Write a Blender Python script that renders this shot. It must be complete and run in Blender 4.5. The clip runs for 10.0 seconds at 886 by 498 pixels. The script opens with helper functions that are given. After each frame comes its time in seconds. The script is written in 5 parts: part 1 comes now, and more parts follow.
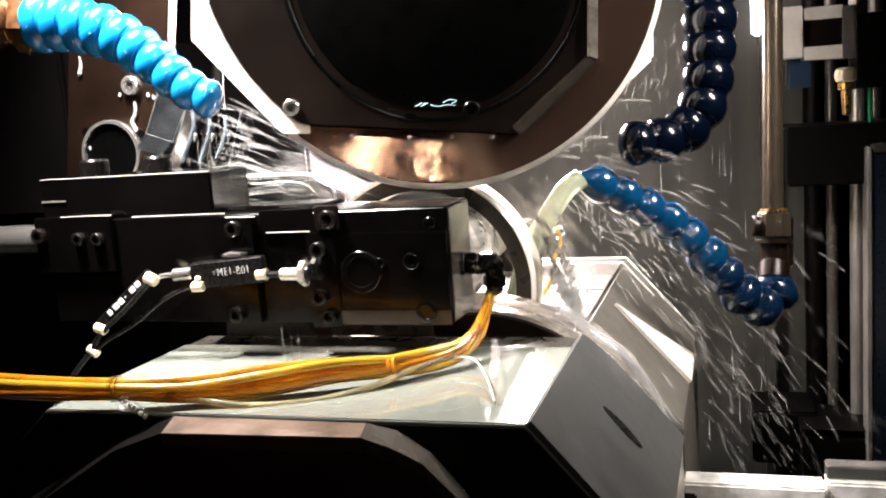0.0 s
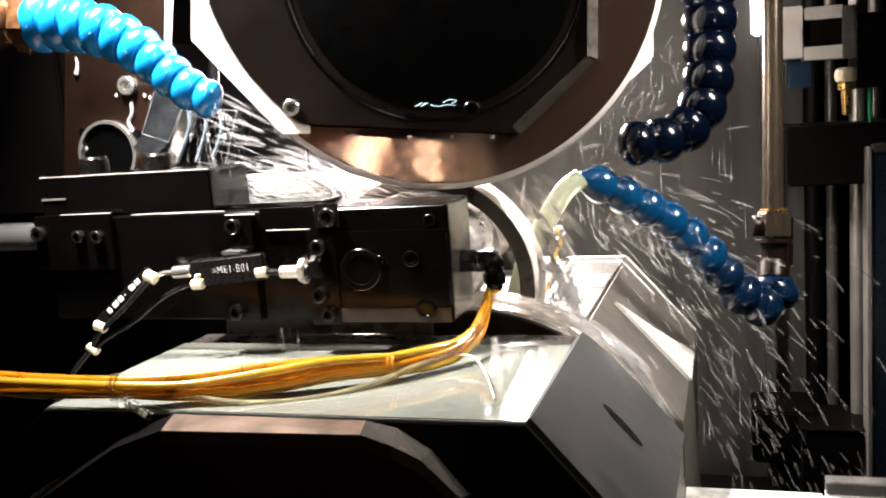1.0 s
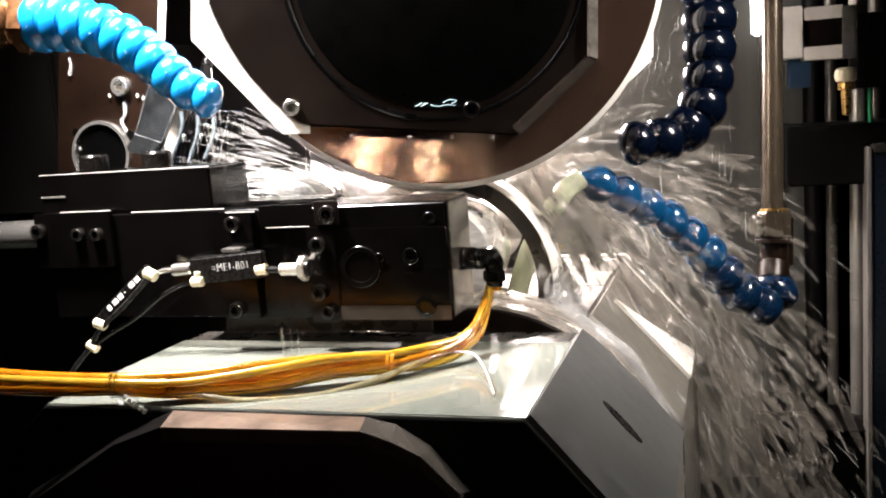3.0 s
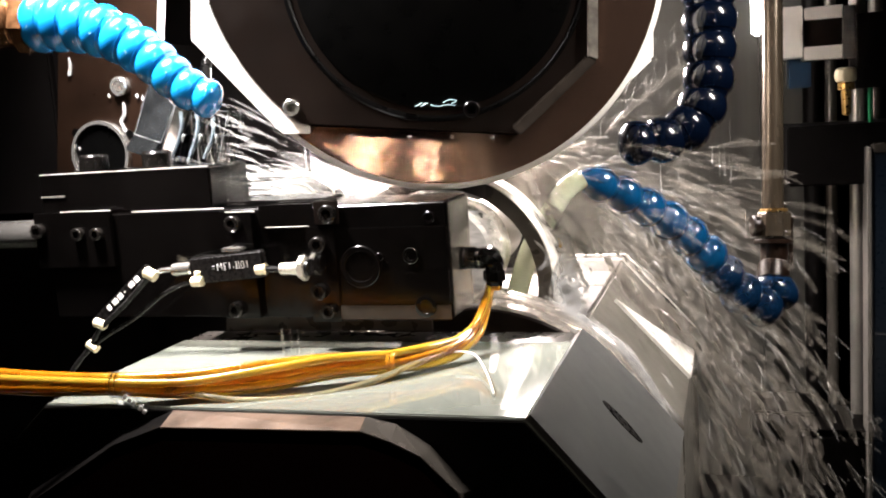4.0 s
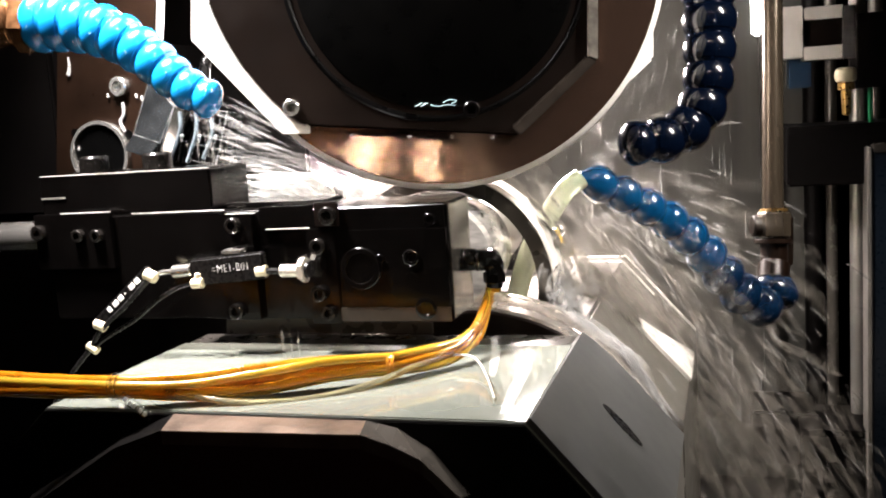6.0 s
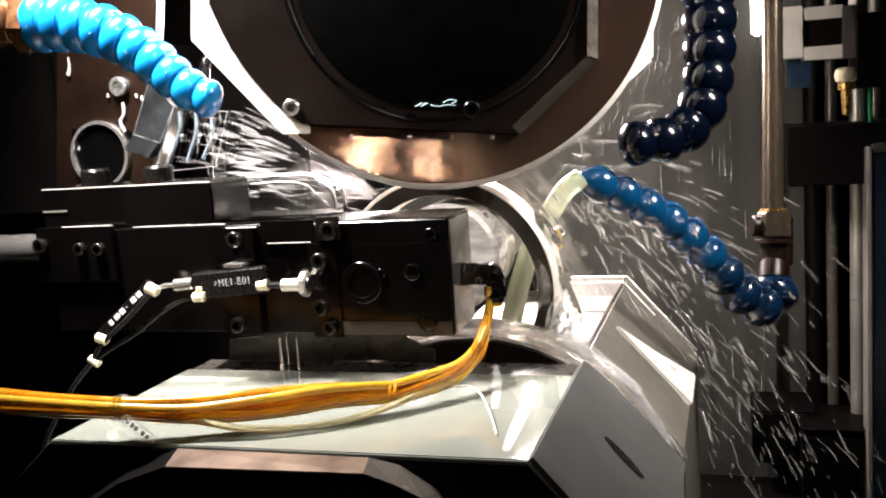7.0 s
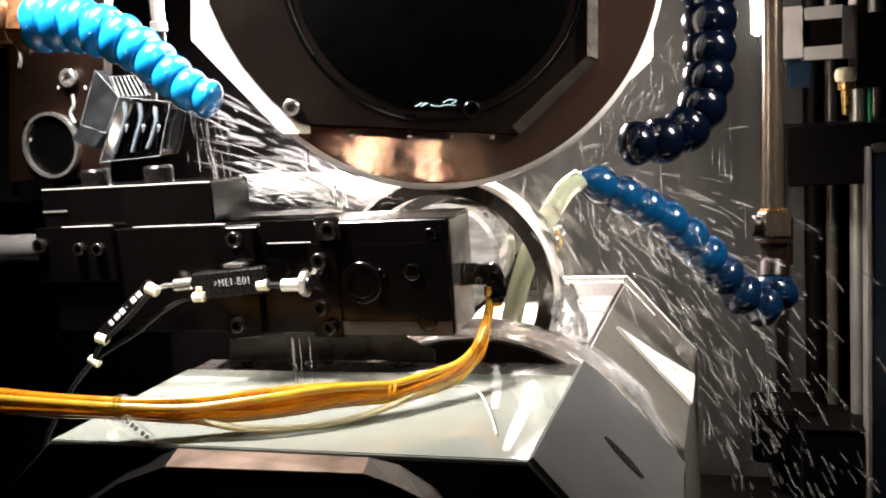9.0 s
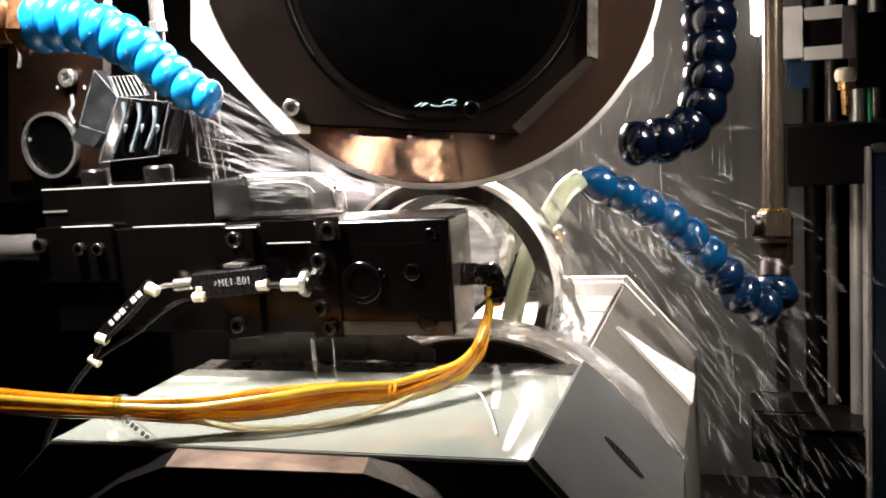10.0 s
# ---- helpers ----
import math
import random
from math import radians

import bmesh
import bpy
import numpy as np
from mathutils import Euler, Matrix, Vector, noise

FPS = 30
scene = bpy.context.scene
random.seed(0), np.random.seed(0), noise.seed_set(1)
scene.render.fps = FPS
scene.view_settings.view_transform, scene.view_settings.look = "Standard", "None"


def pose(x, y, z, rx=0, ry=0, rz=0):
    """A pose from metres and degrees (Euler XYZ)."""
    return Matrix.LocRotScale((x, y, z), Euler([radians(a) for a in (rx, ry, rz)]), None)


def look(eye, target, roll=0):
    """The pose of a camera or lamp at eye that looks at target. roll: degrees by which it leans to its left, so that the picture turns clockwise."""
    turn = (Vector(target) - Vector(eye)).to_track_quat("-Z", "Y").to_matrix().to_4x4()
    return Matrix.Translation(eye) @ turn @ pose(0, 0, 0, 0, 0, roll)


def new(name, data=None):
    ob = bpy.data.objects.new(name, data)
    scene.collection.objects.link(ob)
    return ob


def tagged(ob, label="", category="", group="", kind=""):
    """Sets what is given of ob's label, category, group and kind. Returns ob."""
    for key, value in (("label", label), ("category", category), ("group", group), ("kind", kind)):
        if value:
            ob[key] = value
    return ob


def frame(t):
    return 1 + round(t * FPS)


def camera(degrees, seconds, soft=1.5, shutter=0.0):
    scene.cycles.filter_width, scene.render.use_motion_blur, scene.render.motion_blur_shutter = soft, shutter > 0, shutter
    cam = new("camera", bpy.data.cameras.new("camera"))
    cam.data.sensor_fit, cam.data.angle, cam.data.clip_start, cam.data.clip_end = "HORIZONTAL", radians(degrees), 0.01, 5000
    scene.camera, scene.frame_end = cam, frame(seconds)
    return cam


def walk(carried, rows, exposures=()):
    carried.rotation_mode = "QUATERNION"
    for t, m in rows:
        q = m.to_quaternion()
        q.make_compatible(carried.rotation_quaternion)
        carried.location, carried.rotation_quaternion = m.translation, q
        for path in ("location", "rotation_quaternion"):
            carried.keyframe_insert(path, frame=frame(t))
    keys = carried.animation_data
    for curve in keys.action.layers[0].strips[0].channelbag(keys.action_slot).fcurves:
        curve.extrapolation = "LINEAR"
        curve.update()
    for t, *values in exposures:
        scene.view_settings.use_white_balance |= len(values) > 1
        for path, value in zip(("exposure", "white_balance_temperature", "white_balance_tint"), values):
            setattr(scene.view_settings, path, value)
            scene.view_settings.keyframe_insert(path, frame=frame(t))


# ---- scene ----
from math import sin, cos, pi

# ---------------------------------------------------------------- camera
cam = camera(50.56, 10.0, soft=1.9, shutter=0.5)
EYE_POSE = look((0.2726, -0.6071, 1.0704), (-0.0225, 0.3371, 0.9244), -4.018)
walk(cam, [(0.0, EYE_POSE), (10.0, EYE_POSE)], [(0.0, 0.0), (10.0, 0.0)])

# ---------------------------------------------------------------- light
world = bpy.data.worlds.new("machine_interior")
world.use_nodes = True
scene.world = world
world.node_tree.nodes["Background"].inputs[0].default_value = (0.9, 0.95, 1.0, 1)
world.node_tree.nodes["Background"].inputs[1].default_value = 0.006


def area_lamp(name, eye, target, watts, sx, sy, color, spread):
    data = bpy.data.lights.new(name, "AREA")
    data.shape, data.size, data.size_y, data.energy, data.color = "RECTANGLE", sx, sy, watts, color
    data.spread = radians(spread)
    ob = new(name, data)
    ob.matrix_world = look(eye, target)
    return ob


area_lamp("work_light_rear", (-0.10, 0.55, 1.19), (-0.02, 0.06, 0.93), 29, 0.26, 0.06, (1.0, 0.872, 0.825), 130)
area_lamp("work_light_side", (0.56, 0.05, 1.36), (0.20, 0.16, 1.00), 1.9, 0.06, 0.18, (1.0, 0.92, 0.85), 76)
area_lamp("work_light_left", (-0.21, -0.070, 1.50), (-0.125, 0.08, 1.10), 11.0, 0.07, 0.18, (1.0, 0.925, 0.90), 76)
# added unseen lamp, placed to streak the lower left of the wheel face
area_lamp("streak_light_right", (0.60, -0.95, 1.85), (-0.03, 0.05, 1.05), 0.10, 0.08, 0.10, (1.0, 0.84, 0.70), 18)
area_lamp("work_light_front", (0.324, -0.68, 1.74), (0.05, 0.075, 1.02), 0.20, 0.014, 0.10, (1.0, 0.82, 0.66), 40)


# ---------------------------------------------------------------- materials
def mat(name, color, rough=0.5, metal=0.0, vary=0.25, scale=30.0, bump=0.1, fine=300.0, stretch=(1, 1, 1),
        transmission=0.0, ior=1.45, coat=0.0, stain=None, spec=0.5):
    """Two scales of variation: blotches (scale) and grain (fine)."""
    m = bpy.data.materials.new(name)
    m.use_nodes = True
    nt = m.node_tree
    b = nt.nodes["Principled BSDF"]
    tc = nt.nodes.new("ShaderNodeTexCoord")
    mp = nt.nodes.new("ShaderNodeMapping")
    mp.inputs["Scale"].default_value = stretch
    nt.links.new(tc.outputs["Object"], mp.inputs[0])
    n1 = nt.nodes.new("ShaderNodeTexNoise")
    n1.inputs["Scale"].default_value, n1.inputs["Detail"].default_value = scale, 6
    n2 = nt.nodes.new("ShaderNodeTexNoise")
    n2.inputs["Scale"].default_value, n2.inputs["Detail"].default_value = fine, 3
    for n in (n1, n2):
        nt.links.new(mp.outputs[0], n.inputs["Vector"])
    ramp = nt.nodes.new("ShaderNodeValToRGB")
    lo = stain or [c * (1 - vary) for c in color]
    ramp.color_ramp.elements[0].position, ramp.color_ramp.elements[0].color = 0.32, (*lo, 1)
    ramp.color_ramp.elements[1].position, ramp.color_ramp.elements[1].color = 0.66, (*color, 1)
    nt.links.new(n1.outputs[0], ramp.inputs[0])
    nt.links.new(ramp.outputs[0], b.inputs["Base Color"])
    mr = nt.nodes.new("ShaderNodeMapRange")
    mr.inputs["To Min"].default_value, mr.inputs["To Max"].default_value = max(rough - 0.12, 0.02), min(rough + 0.12, 1)
    nt.links.new(n2.outputs[0], mr.inputs[0])
    nt.links.new(mr.outputs[0], b.inputs["Roughness"])
    b.inputs["Metallic"].default_value = metal
    b.inputs["Transmission Weight"].default_value = transmission
    b.inputs["IOR"].default_value = ior
    b.inputs["Specular IOR Level"].default_value = spec
    b.inputs["Coat Weight"].default_value = coat
    b.inputs["Coat Roughness"].default_value = 0.06
    if bump:
        bp = nt.nodes.new("ShaderNodeBump")
        bp.inputs["Strength"].default_value, bp.inputs["Distance"].default_value = bump, 0.001
        nt.links.new(n2.outputs[0], bp.inputs["Height"])
        nt.links.new(bp.outputs[0], b.inputs["Normal"])
    return m


M_BLACK = mat("black_oxide_steel", (0.0018, 0.0015, 0.0014), 0.17, 0.0, 0.4, 25, 0.0, 60, spec=0.34)
M_COVER = mat("dark_burnished_steel", (0.0065, 0.0042, 0.0033), 0.36, 0.1, 0.45, 18, 0.0, 60, spec=0.13)
M_CHAMFER = mat("dark_milled_chamfer", (0.045, 0.036, 0.029), 0.38, 0.5, 0.5, 60, 0.1)
M_COVER2 = mat("dull_milled_steel", (0.26, 0.24, 0.21), 0.45, 0.5, 0.6, 120, 0.3)
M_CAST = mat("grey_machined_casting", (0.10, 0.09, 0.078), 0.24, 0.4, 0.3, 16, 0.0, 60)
M_RINGFACE = mat("oily_grey_ring_face", (0.050, 0.045, 0.039), 0.30, 0.5, 0.4, 30, 0.0, 80)
M_ENDFACE = mat("oily_milled_end_face", (0.23, 0.215, 0.19), 0.22, 0.9, 0.35, 20, 0.0, 60)
M_NUT = mat("pale_plated_nut", (0.60, 0.57, 0.50), 0.30, 0.6, 0.15, 60, 0.0)
M_WETENAMEL = mat("wet_chipped_white_enamel", (0.80, 0.79, 0.75), 0.22, 0.0, 0.5, 70, 0.25, 260, stain=(0.38, 0.37, 0.35))
M_EDGE = mat("pale_bright_plastic", (0.30, 0.32, 0.32), 0.12, 0.0, 0.7, 120, 0.0, transmission=0.4)
M_SMOKED = mat("wet_smoky_clear_plastic", (0.050, 0.055, 0.058), 0.07, 0.0, 0.6, 60, 0.0, 60, transmission=0.7)
M_RIB = mat("pale_wet_plastic_rib", (0.13, 0.16, 0.18), 0.12, 0.0, 0.5, 60, 0.0, transmission=0.3)
M_BARREL = mat("streaked_wet_barrel_steel", (0.66, 0.64, 0.60), 0.16, 0.6, 0.55, 40, 0.0, 80, (1, 1, 4))
M_RINGSTEEL = mat("wet_ground_ring_steel", (0.74, 0.72, 0.68), 0.36, 0.15, 0.2, 30, 0.0, 80)
M_RIM = mat("pale_ground_rim", (0.80, 0.78, 0.73), 0.30, 0.10, 0.12, 30, 0.0, 80)
# darker than real paint, so faces out of the light stay black
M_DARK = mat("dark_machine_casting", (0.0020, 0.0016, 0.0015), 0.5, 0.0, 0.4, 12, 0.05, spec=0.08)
M_STEEL = mat("wet_ground_steel", (0.66, 0.64, 0.60), 0.20, 0.9, 0.2, 30, 0.0, 80)
M_ROUGHSTEEL = mat("dull_steel", (0.44, 0.42, 0.38), 0.36, 0.7, 0.3, 22, 0.004)
M_CREAM = mat("pale_grey_green_paint", (0.185, 0.200, 0.172), 0.10, 0.0, 0.16, 9, 0.0, 40, coat=0.9)
M_FLANK = mat("wet_grey_flank_steel", (0.115, 0.108, 0.094), 0.42, 0.15, 0.22, 14, 0.0, 60, spec=0.2)
M_FACERIM = mat("wet_turned_rim", (0.40, 0.36, 0.32), 0.24, 0.8, 0.2, 60, 0.0, 80)
M_SLOPE = mat("milled_grey_steel", (0.235, 0.24, 0.235), 0.34, 0.85, 0.04, 5, 0.0, 60)
M_WHITE = mat("white_paint", (0.78, 0.77, 0.73), 0.35, 0.0, 0.12, 15, 0.05)
M_WALL = mat("wet_stainless_sheet", (0.044, 0.043, 0.038), 0.42, 0.1, 0.45, 6, 0.05, 90, (6, 6, 0.5), spec=0.25)
M_BLUE = mat("bright_blue_plastic", (0.004, 0.140, 0.37), 0.20, 0.0, 0.15, 20, 0.03, coat=0.5)
M_BLUE2 = mat("mid_blue_plastic", (0.0015, 0.035, 0.098), 0.14, 0.0, 0.2, 20, 0.03, coat=0.5)
M_NAVY = mat("dark_blue_plastic", (0.0006, 0.0017, 0.0055), 0.15, 0.0, 0.2, 20, 0.0, 60, spec=0.35)
M_BRONZE = mat("wet_bronze", (0.30, 0.145, 0.065), 0.22, 0.75, 0.7, 70, 0.5, 140)
M_LIP = mat("lit_lip_metal", (0.30, 0.22, 0.17), 0.35, 0.7, 0.6, 45, 0.2)
M_BROWN = mat("brown_stained_steel_plate", (0.0115, 0.0058, 0.0034), 0.32, 0.2, 0.6, 14, 0.04, spec=0.3)
M_BRASS = mat("brass", (0.55, 0.33, 0.11), 0.3, 0.9, 0.3, 40, 0.1)
M_AMBER = mat("amber_cable_jacket", (0.84, 0.40, 0.022), 0.10, 0.0, 0.35, 40, 0.0, 200, coat=0.6, transmission=0.62, stain=(0.66, 0.22, 0.008))
M_YELLOW = mat("yellow_cable_jacket", (0.88, 0.56, 0.05), 0.10, 0.0, 0.25, 40, 0.0, 200, coat=0.6, transmission=0.62)
M_PALETUBE = mat("pale_yellow_reflection", (0.95, 0.86, 0.55), 0.06, 0.0, 0.1, 20, 0.0, transmission=0.9, ior=1.4)
M_MILKY = mat("pale_glossy_tubing", (0.86, 0.85, 0.76), 0.12, 0.0, 0.1, 20, 0.0, transmission=0.25)
M_CLEAR = mat("clear_plastic", (0.96, 0.98, 0.97), 0.03, 0.0, 0.02, 20, 0.03, 60, transmission=1.0, ior=1.42)
M_TUBE = mat("pale_green_translucent_tube", (0.40, 0.44, 0.31), 0.22, 0.0, 0.15, 15, 0.0, transmission=0.3)
M_WATER = mat("coolant_droplets", (0.95, 0.95, 0.92), 0.08, 0.0, 0.02, 10, 0.0, transmission=0.75, ior=1.33)
M_FOAM = mat("foaming_coolant", (0.95, 0.95, 0.92), 0.15, 0.0, 0.02, 10, 0.0, transmission=0.1, ior=1.33)
M_FOAM.node_tree.nodes["Principled BSDF"].inputs["Alpha"].default_value = 0.24
M_CAPW = mat("cream_plastic_cap", (0.66, 0.58, 0.40), 0.4, 0.0, 0.12, 80, 0.05)
M_TEXT = mat("white_print", (0.85, 0.85, 0.82), 0.5, 0.0, 0.05, 80, 0.0)
M_REAR = mat("wet_milled_casting", (0.07, 0.065, 0.058), 0.28, 0.5, 0.3, 16, 0.0, 60)
# darker copy of the hose blue for segments that hang in shade
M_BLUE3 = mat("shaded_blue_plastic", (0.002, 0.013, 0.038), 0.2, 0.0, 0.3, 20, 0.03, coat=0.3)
M_RUBBER = mat("black_rubber", (0.007, 0.0065, 0.0065), 0.28, 0.0, 0.2, 80, 0.01, spec=0.18)
M_MARK = mat("cyan_white_marker", (0.34, 0.52, 0.55), 0.5, 0.0, 0.1, 80, 0.0)
M_HUB = mat("satin_black_hub", (0.0009, 0.0009, 0.0009), 0.30, 0.0, 0.3, 12, 0.0, 60, spec=0.08)
M_CLAMP = mat("pale_anodised_aluminium", (0.74, 0.73, 0.68), 0.4, 0.3, 0.15, 40, 0.01)
M_CLAMP2 = mat("lit_strip_paint", (0.15, 0.145, 0.13), 0.35, 0.4, 0.35, 30, 0.0, 60)
M_DULLTOP = mat("dimmed_top_steel", (0.055, 0.050, 0.043), 0.5, 0.2, 0.4, 25, 0.0, 60, spec=0.2)
M_GREEN = mat("green_wire", (0.02, 0.42, 0.16), 0.4)
M_BLUEBOX = mat("dark_blue_enamel", (0.002, 0.022, 0.055), 0.4, 0.0, 0.3, 20, 0.05)
M_BLUEBOX2 = mat("grey_blue_enamel", (0.010, 0.017, 0.028), 0.3, 0.1, 0.3, 20, 0.05)
M_REDBLACK = mat("dark_maroon_paint", (0.014, 0.004, 0.004), 0.45, 0.0, 0.3, 10, 0.03, spec=0.15)


def glow_material(name, color, strength):
    m = bpy.data.materials.new(name)
    m.use_nodes = True
    b = m.node_tree.nodes["Principled BSDF"]
    b.inputs["Base Color"].default_value = (0.8, 0.8, 0.78, 1)
    b.inputs["Emission Color"].default_value = (*color, 1)
    b.inputs["Emission Strength"].default_value = strength
    return m


M_LAMP = glow_material("lit_lamp_glass", (1.0, 0.93, 0.88), 14.0)


def wheel_material():
    """Turned steel: concentric grooves and a streak of gloss across the turning marks."""
    m = mat("turned_steel_face", (0.32, 0.195, 0.145), 0.24, 0.92, 0.12, 12, 0.0)
    nt = m.node_tree
    b = nt.nodes["Principled BSDF"]
    nt.links.remove(b.inputs["Roughness"].links[0])
    b.inputs["Roughness"].default_value = 0.18
    b.inputs["Anisotropic"].default_value = 0.99
    b.inputs["Anisotropic Rotation"].default_value = 0.25
    tan = nt.nodes.new("ShaderNodeTangent")
    tan.direction_type, tan.axis = "RADIAL", "Y"
    nt.links.new(tan.outputs[0], b.inputs["Tangent"])
    return m


M_WHEEL = wheel_material()


# ---------------------------------------------------------------- mesh tools
def thing(name, base, label, category, group="", kind=""):
    ob = new(name)
    ob.location = base
    ob.empty_display_size = 0.02
    return tagged(ob, label, category, group, kind)


def origin(ob):
    p = Vector((0, 0, 0))
    while ob:
        p += ob.location
        ob = ob.parent
    return p


def part(name, bm, material, parent=None, label="", smooth=True):
    if parent:
        bmesh.ops.translate(bm, verts=bm.verts, vec=-origin(parent))
    bmesh.ops.recalc_face_normals(bm, faces=bm.faces)
    me = bpy.data.meshes.new(name)
    bm.to_mesh(me)
    bm.free()
    me.materials.append(material)
    if smooth:
        me.shade_smooth()
        me.set_sharp_from_angle(angle=radians(32))
    ob = new(name, me)
    if parent:
        ob.parent = parent
    if label:
        ob["label"] = label
    return ob


def solo(name, bm, material, label, category, group="", kind="", base=None, smooth=True):
    """A thing of one mesh, with its origin at base."""
    if base is not None:
        bmesh.ops.translate(bm, verts=bm.verts, vec=-Vector(base))
    ob = part(name, bm, material, None, "", smooth)
    if base is not None:
        ob.location = base
    return tagged(ob, label, category, group, kind)


def bevel(bm, w, seg=2):
    if w:
        edges = [e for e in bm.edges if len(e.link_faces) == 2 and e.calc_face_angle(0) > 0.5]
        bmesh.ops.bevel(bm, geom=edges, offset=w, segments=seg, affect="EDGES", clamp_overlap=True)
    return bm


def box(x0, x1, y0, y1, z0, z1, w=0.001, seg=2, bm=None):
    b = bmesh.new()
    bmesh.ops.create_cube(b, size=1)
    for v in b.verts:
        v.co = ((x0 + x1) / 2 + v.co.x * (x1 - x0), (y0 + y1) / 2 + v.co.y * (y1 - y0), (z0 + z1) / 2 + v.co.z * (z1 - z0))
    bevel(b, w, seg)
    return merge(bm, b)


def merge(bm, b):
    if bm is None:
        return b
    me = bpy.data.meshes.new("tmp")
    b.to_mesh(me)
    b.free()
    bm.from_mesh(me)
    bpy.data.meshes.remove(me)
    return bm


def prism(poly, y0, y1, w=0.0, bm=None, seg=2):
    """A polygon of (x, z) drawn out along y."""
    b = bmesh.new()
    vs = [b.verts.new((x, y0, z)) for x, z in poly]
    f = b.faces.new(vs)
    r = bmesh.ops.extrude_face_region(b, geom=[f])
    bmesh.ops.translate(b, verts=[v for v in r["geom"] if isinstance(v, bmesh.types.BMVert)], vec=(0, y1 - y0, 0))
    bmesh.ops.recalc_face_normals(b, faces=b.faces)
    bevel(b, w, seg)
    return merge(bm, b)


def lathe(profile, p, axis, seg=32, bm=None, close=True):
    """A profile of (along, radius) turned round the line from p along axis."""
    b = bmesh.new()
    axis = Vector(axis).normalized()
    q = Vector((0, 0, 1)).rotation_difference(axis).to_matrix()
    rings = []
    for h, r in profile:
        rings.append([b.verts.new(Vector(p) + q @ Vector((r * cos(2 * pi * k / seg), r * sin(2 * pi * k / seg), h))) for k in range(seg)])
    for a, c in zip(rings, rings[1:]):
        for k in range(seg):
            b.faces.new((a[k], a[(k + 1) % seg], c[(k + 1) % seg], c[k]))
    if close:
        b.faces.new(rings[0])
        b.faces.new(rings[-1])
    bmesh.ops.remove_doubles(b, verts=b.verts, dist=1e-7)
    bmesh.ops.recalc_face_normals(b, faces=b.faces)
    return merge(bm, b)


def rod(p, q, r, seg=16, bm=None, c=0.0):
    p, q = Vector(p), Vector(q)
    n = (q - p).length
    c = c or min(r, n) * 0.15
    return lathe([(0, r - c), (c, r), (n - c, r), (n, r - c)], p, q - p, seg, bm)


def smooth_path(points, n=10):
    """Points along a smooth line through the given ones."""
    pts = [Vector(p) for p in points]
    pts = [2 * pts[0] - pts[1]] + pts + [2 * pts[-1] - pts[-2]]
    out = []
    for a, b, c, d in zip(pts, pts[1:], pts[2:], pts[3:]):
        for k in range(n):
            t = k / n
            out.append(0.5 * (2 * b + (c - a) * t + (2 * a - 5 * b + 4 * c - d) * t * t + (3 * b - a - 3 * c + d) * t ** 3))
    return out + [pts[-2]]


def tube(points, r, seg=10, n=10, bm=None):
    path = smooth_path(points, n)
    b = bmesh.new()
    rings = []
    up = Vector((0.1, 0.3, 1)).normalized()
    for i, p in enumerate(path):
        d = (path[min(i + 1, len(path) - 1)] - path[max(i - 1, 0)]).normalized()
        s = d.cross(up).normalized()
        u = s.cross(d)
        rr = r(i / (len(path) - 1)) if callable(r) else r
        rings.append([b.verts.new(p + rr * (cos(2 * pi * k / seg) * s + sin(2 * pi * k / seg) * u)) for k in range(seg)])
    for a, c in zip(rings, rings[1:]):
        for k in range(seg):
            b.faces.new((a[k], a[(k + 1) % seg], c[(k + 1) % seg], c[k]))
    b.faces.new(rings[0])
    b.faces.new(rings[-1])
    return merge(bm, b)


def socket_bolt(name, p, axis, r, h, parent=None, material=None, label=""):
    """A cap screw with its hexagon socket."""
    bm = lathe([(0, r * 0.94), (0.0002, r), (h * 0.86, r), (h, r * 0.86), (h, r * 0.56)], p, axis, 28, None, False)
    q = Vector((0, 0, 1)).rotation_difference(Vector(axis).normalized()).to_matrix()
    hexa = lambda z, rr: [bm.verts.new(Vector(p) + q @ Vector((rr * cos(pi / 3 * k), rr * sin(pi / 3 * k), z))) for k in range(6)]
    a, c = hexa(h, r * 0.56), hexa(h * 0.3, r * 0.54)
    for k in range(6):
        bm.faces.new((a[k], a[(k + 1) % 6], c[(k + 1) % 6], c[k]))
    bm.faces.new(c)
    return part(name, bm, material or M_BLACK, parent, label)


# ---------------------------------------------------------------- setting
solo("wall_rear", box(-1.3, 0.36, 0.62, 0.65, 0.0, 2.0, 0.002), M_WALL, "wet grey stainless sheet behind the wheel", "wall", kind="structure")
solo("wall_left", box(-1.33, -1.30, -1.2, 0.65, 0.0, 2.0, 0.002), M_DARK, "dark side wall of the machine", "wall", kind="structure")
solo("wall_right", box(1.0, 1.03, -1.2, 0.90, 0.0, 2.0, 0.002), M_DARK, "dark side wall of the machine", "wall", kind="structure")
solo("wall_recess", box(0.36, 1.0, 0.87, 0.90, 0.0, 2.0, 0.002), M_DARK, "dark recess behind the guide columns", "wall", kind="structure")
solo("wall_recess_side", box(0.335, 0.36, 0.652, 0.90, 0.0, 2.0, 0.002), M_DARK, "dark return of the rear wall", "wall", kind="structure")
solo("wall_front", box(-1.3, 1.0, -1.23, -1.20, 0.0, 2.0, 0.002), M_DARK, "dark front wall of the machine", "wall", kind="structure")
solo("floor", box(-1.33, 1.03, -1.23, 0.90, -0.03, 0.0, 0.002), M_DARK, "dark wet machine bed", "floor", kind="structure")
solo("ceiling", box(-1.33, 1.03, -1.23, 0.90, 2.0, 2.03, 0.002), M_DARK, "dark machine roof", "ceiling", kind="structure")

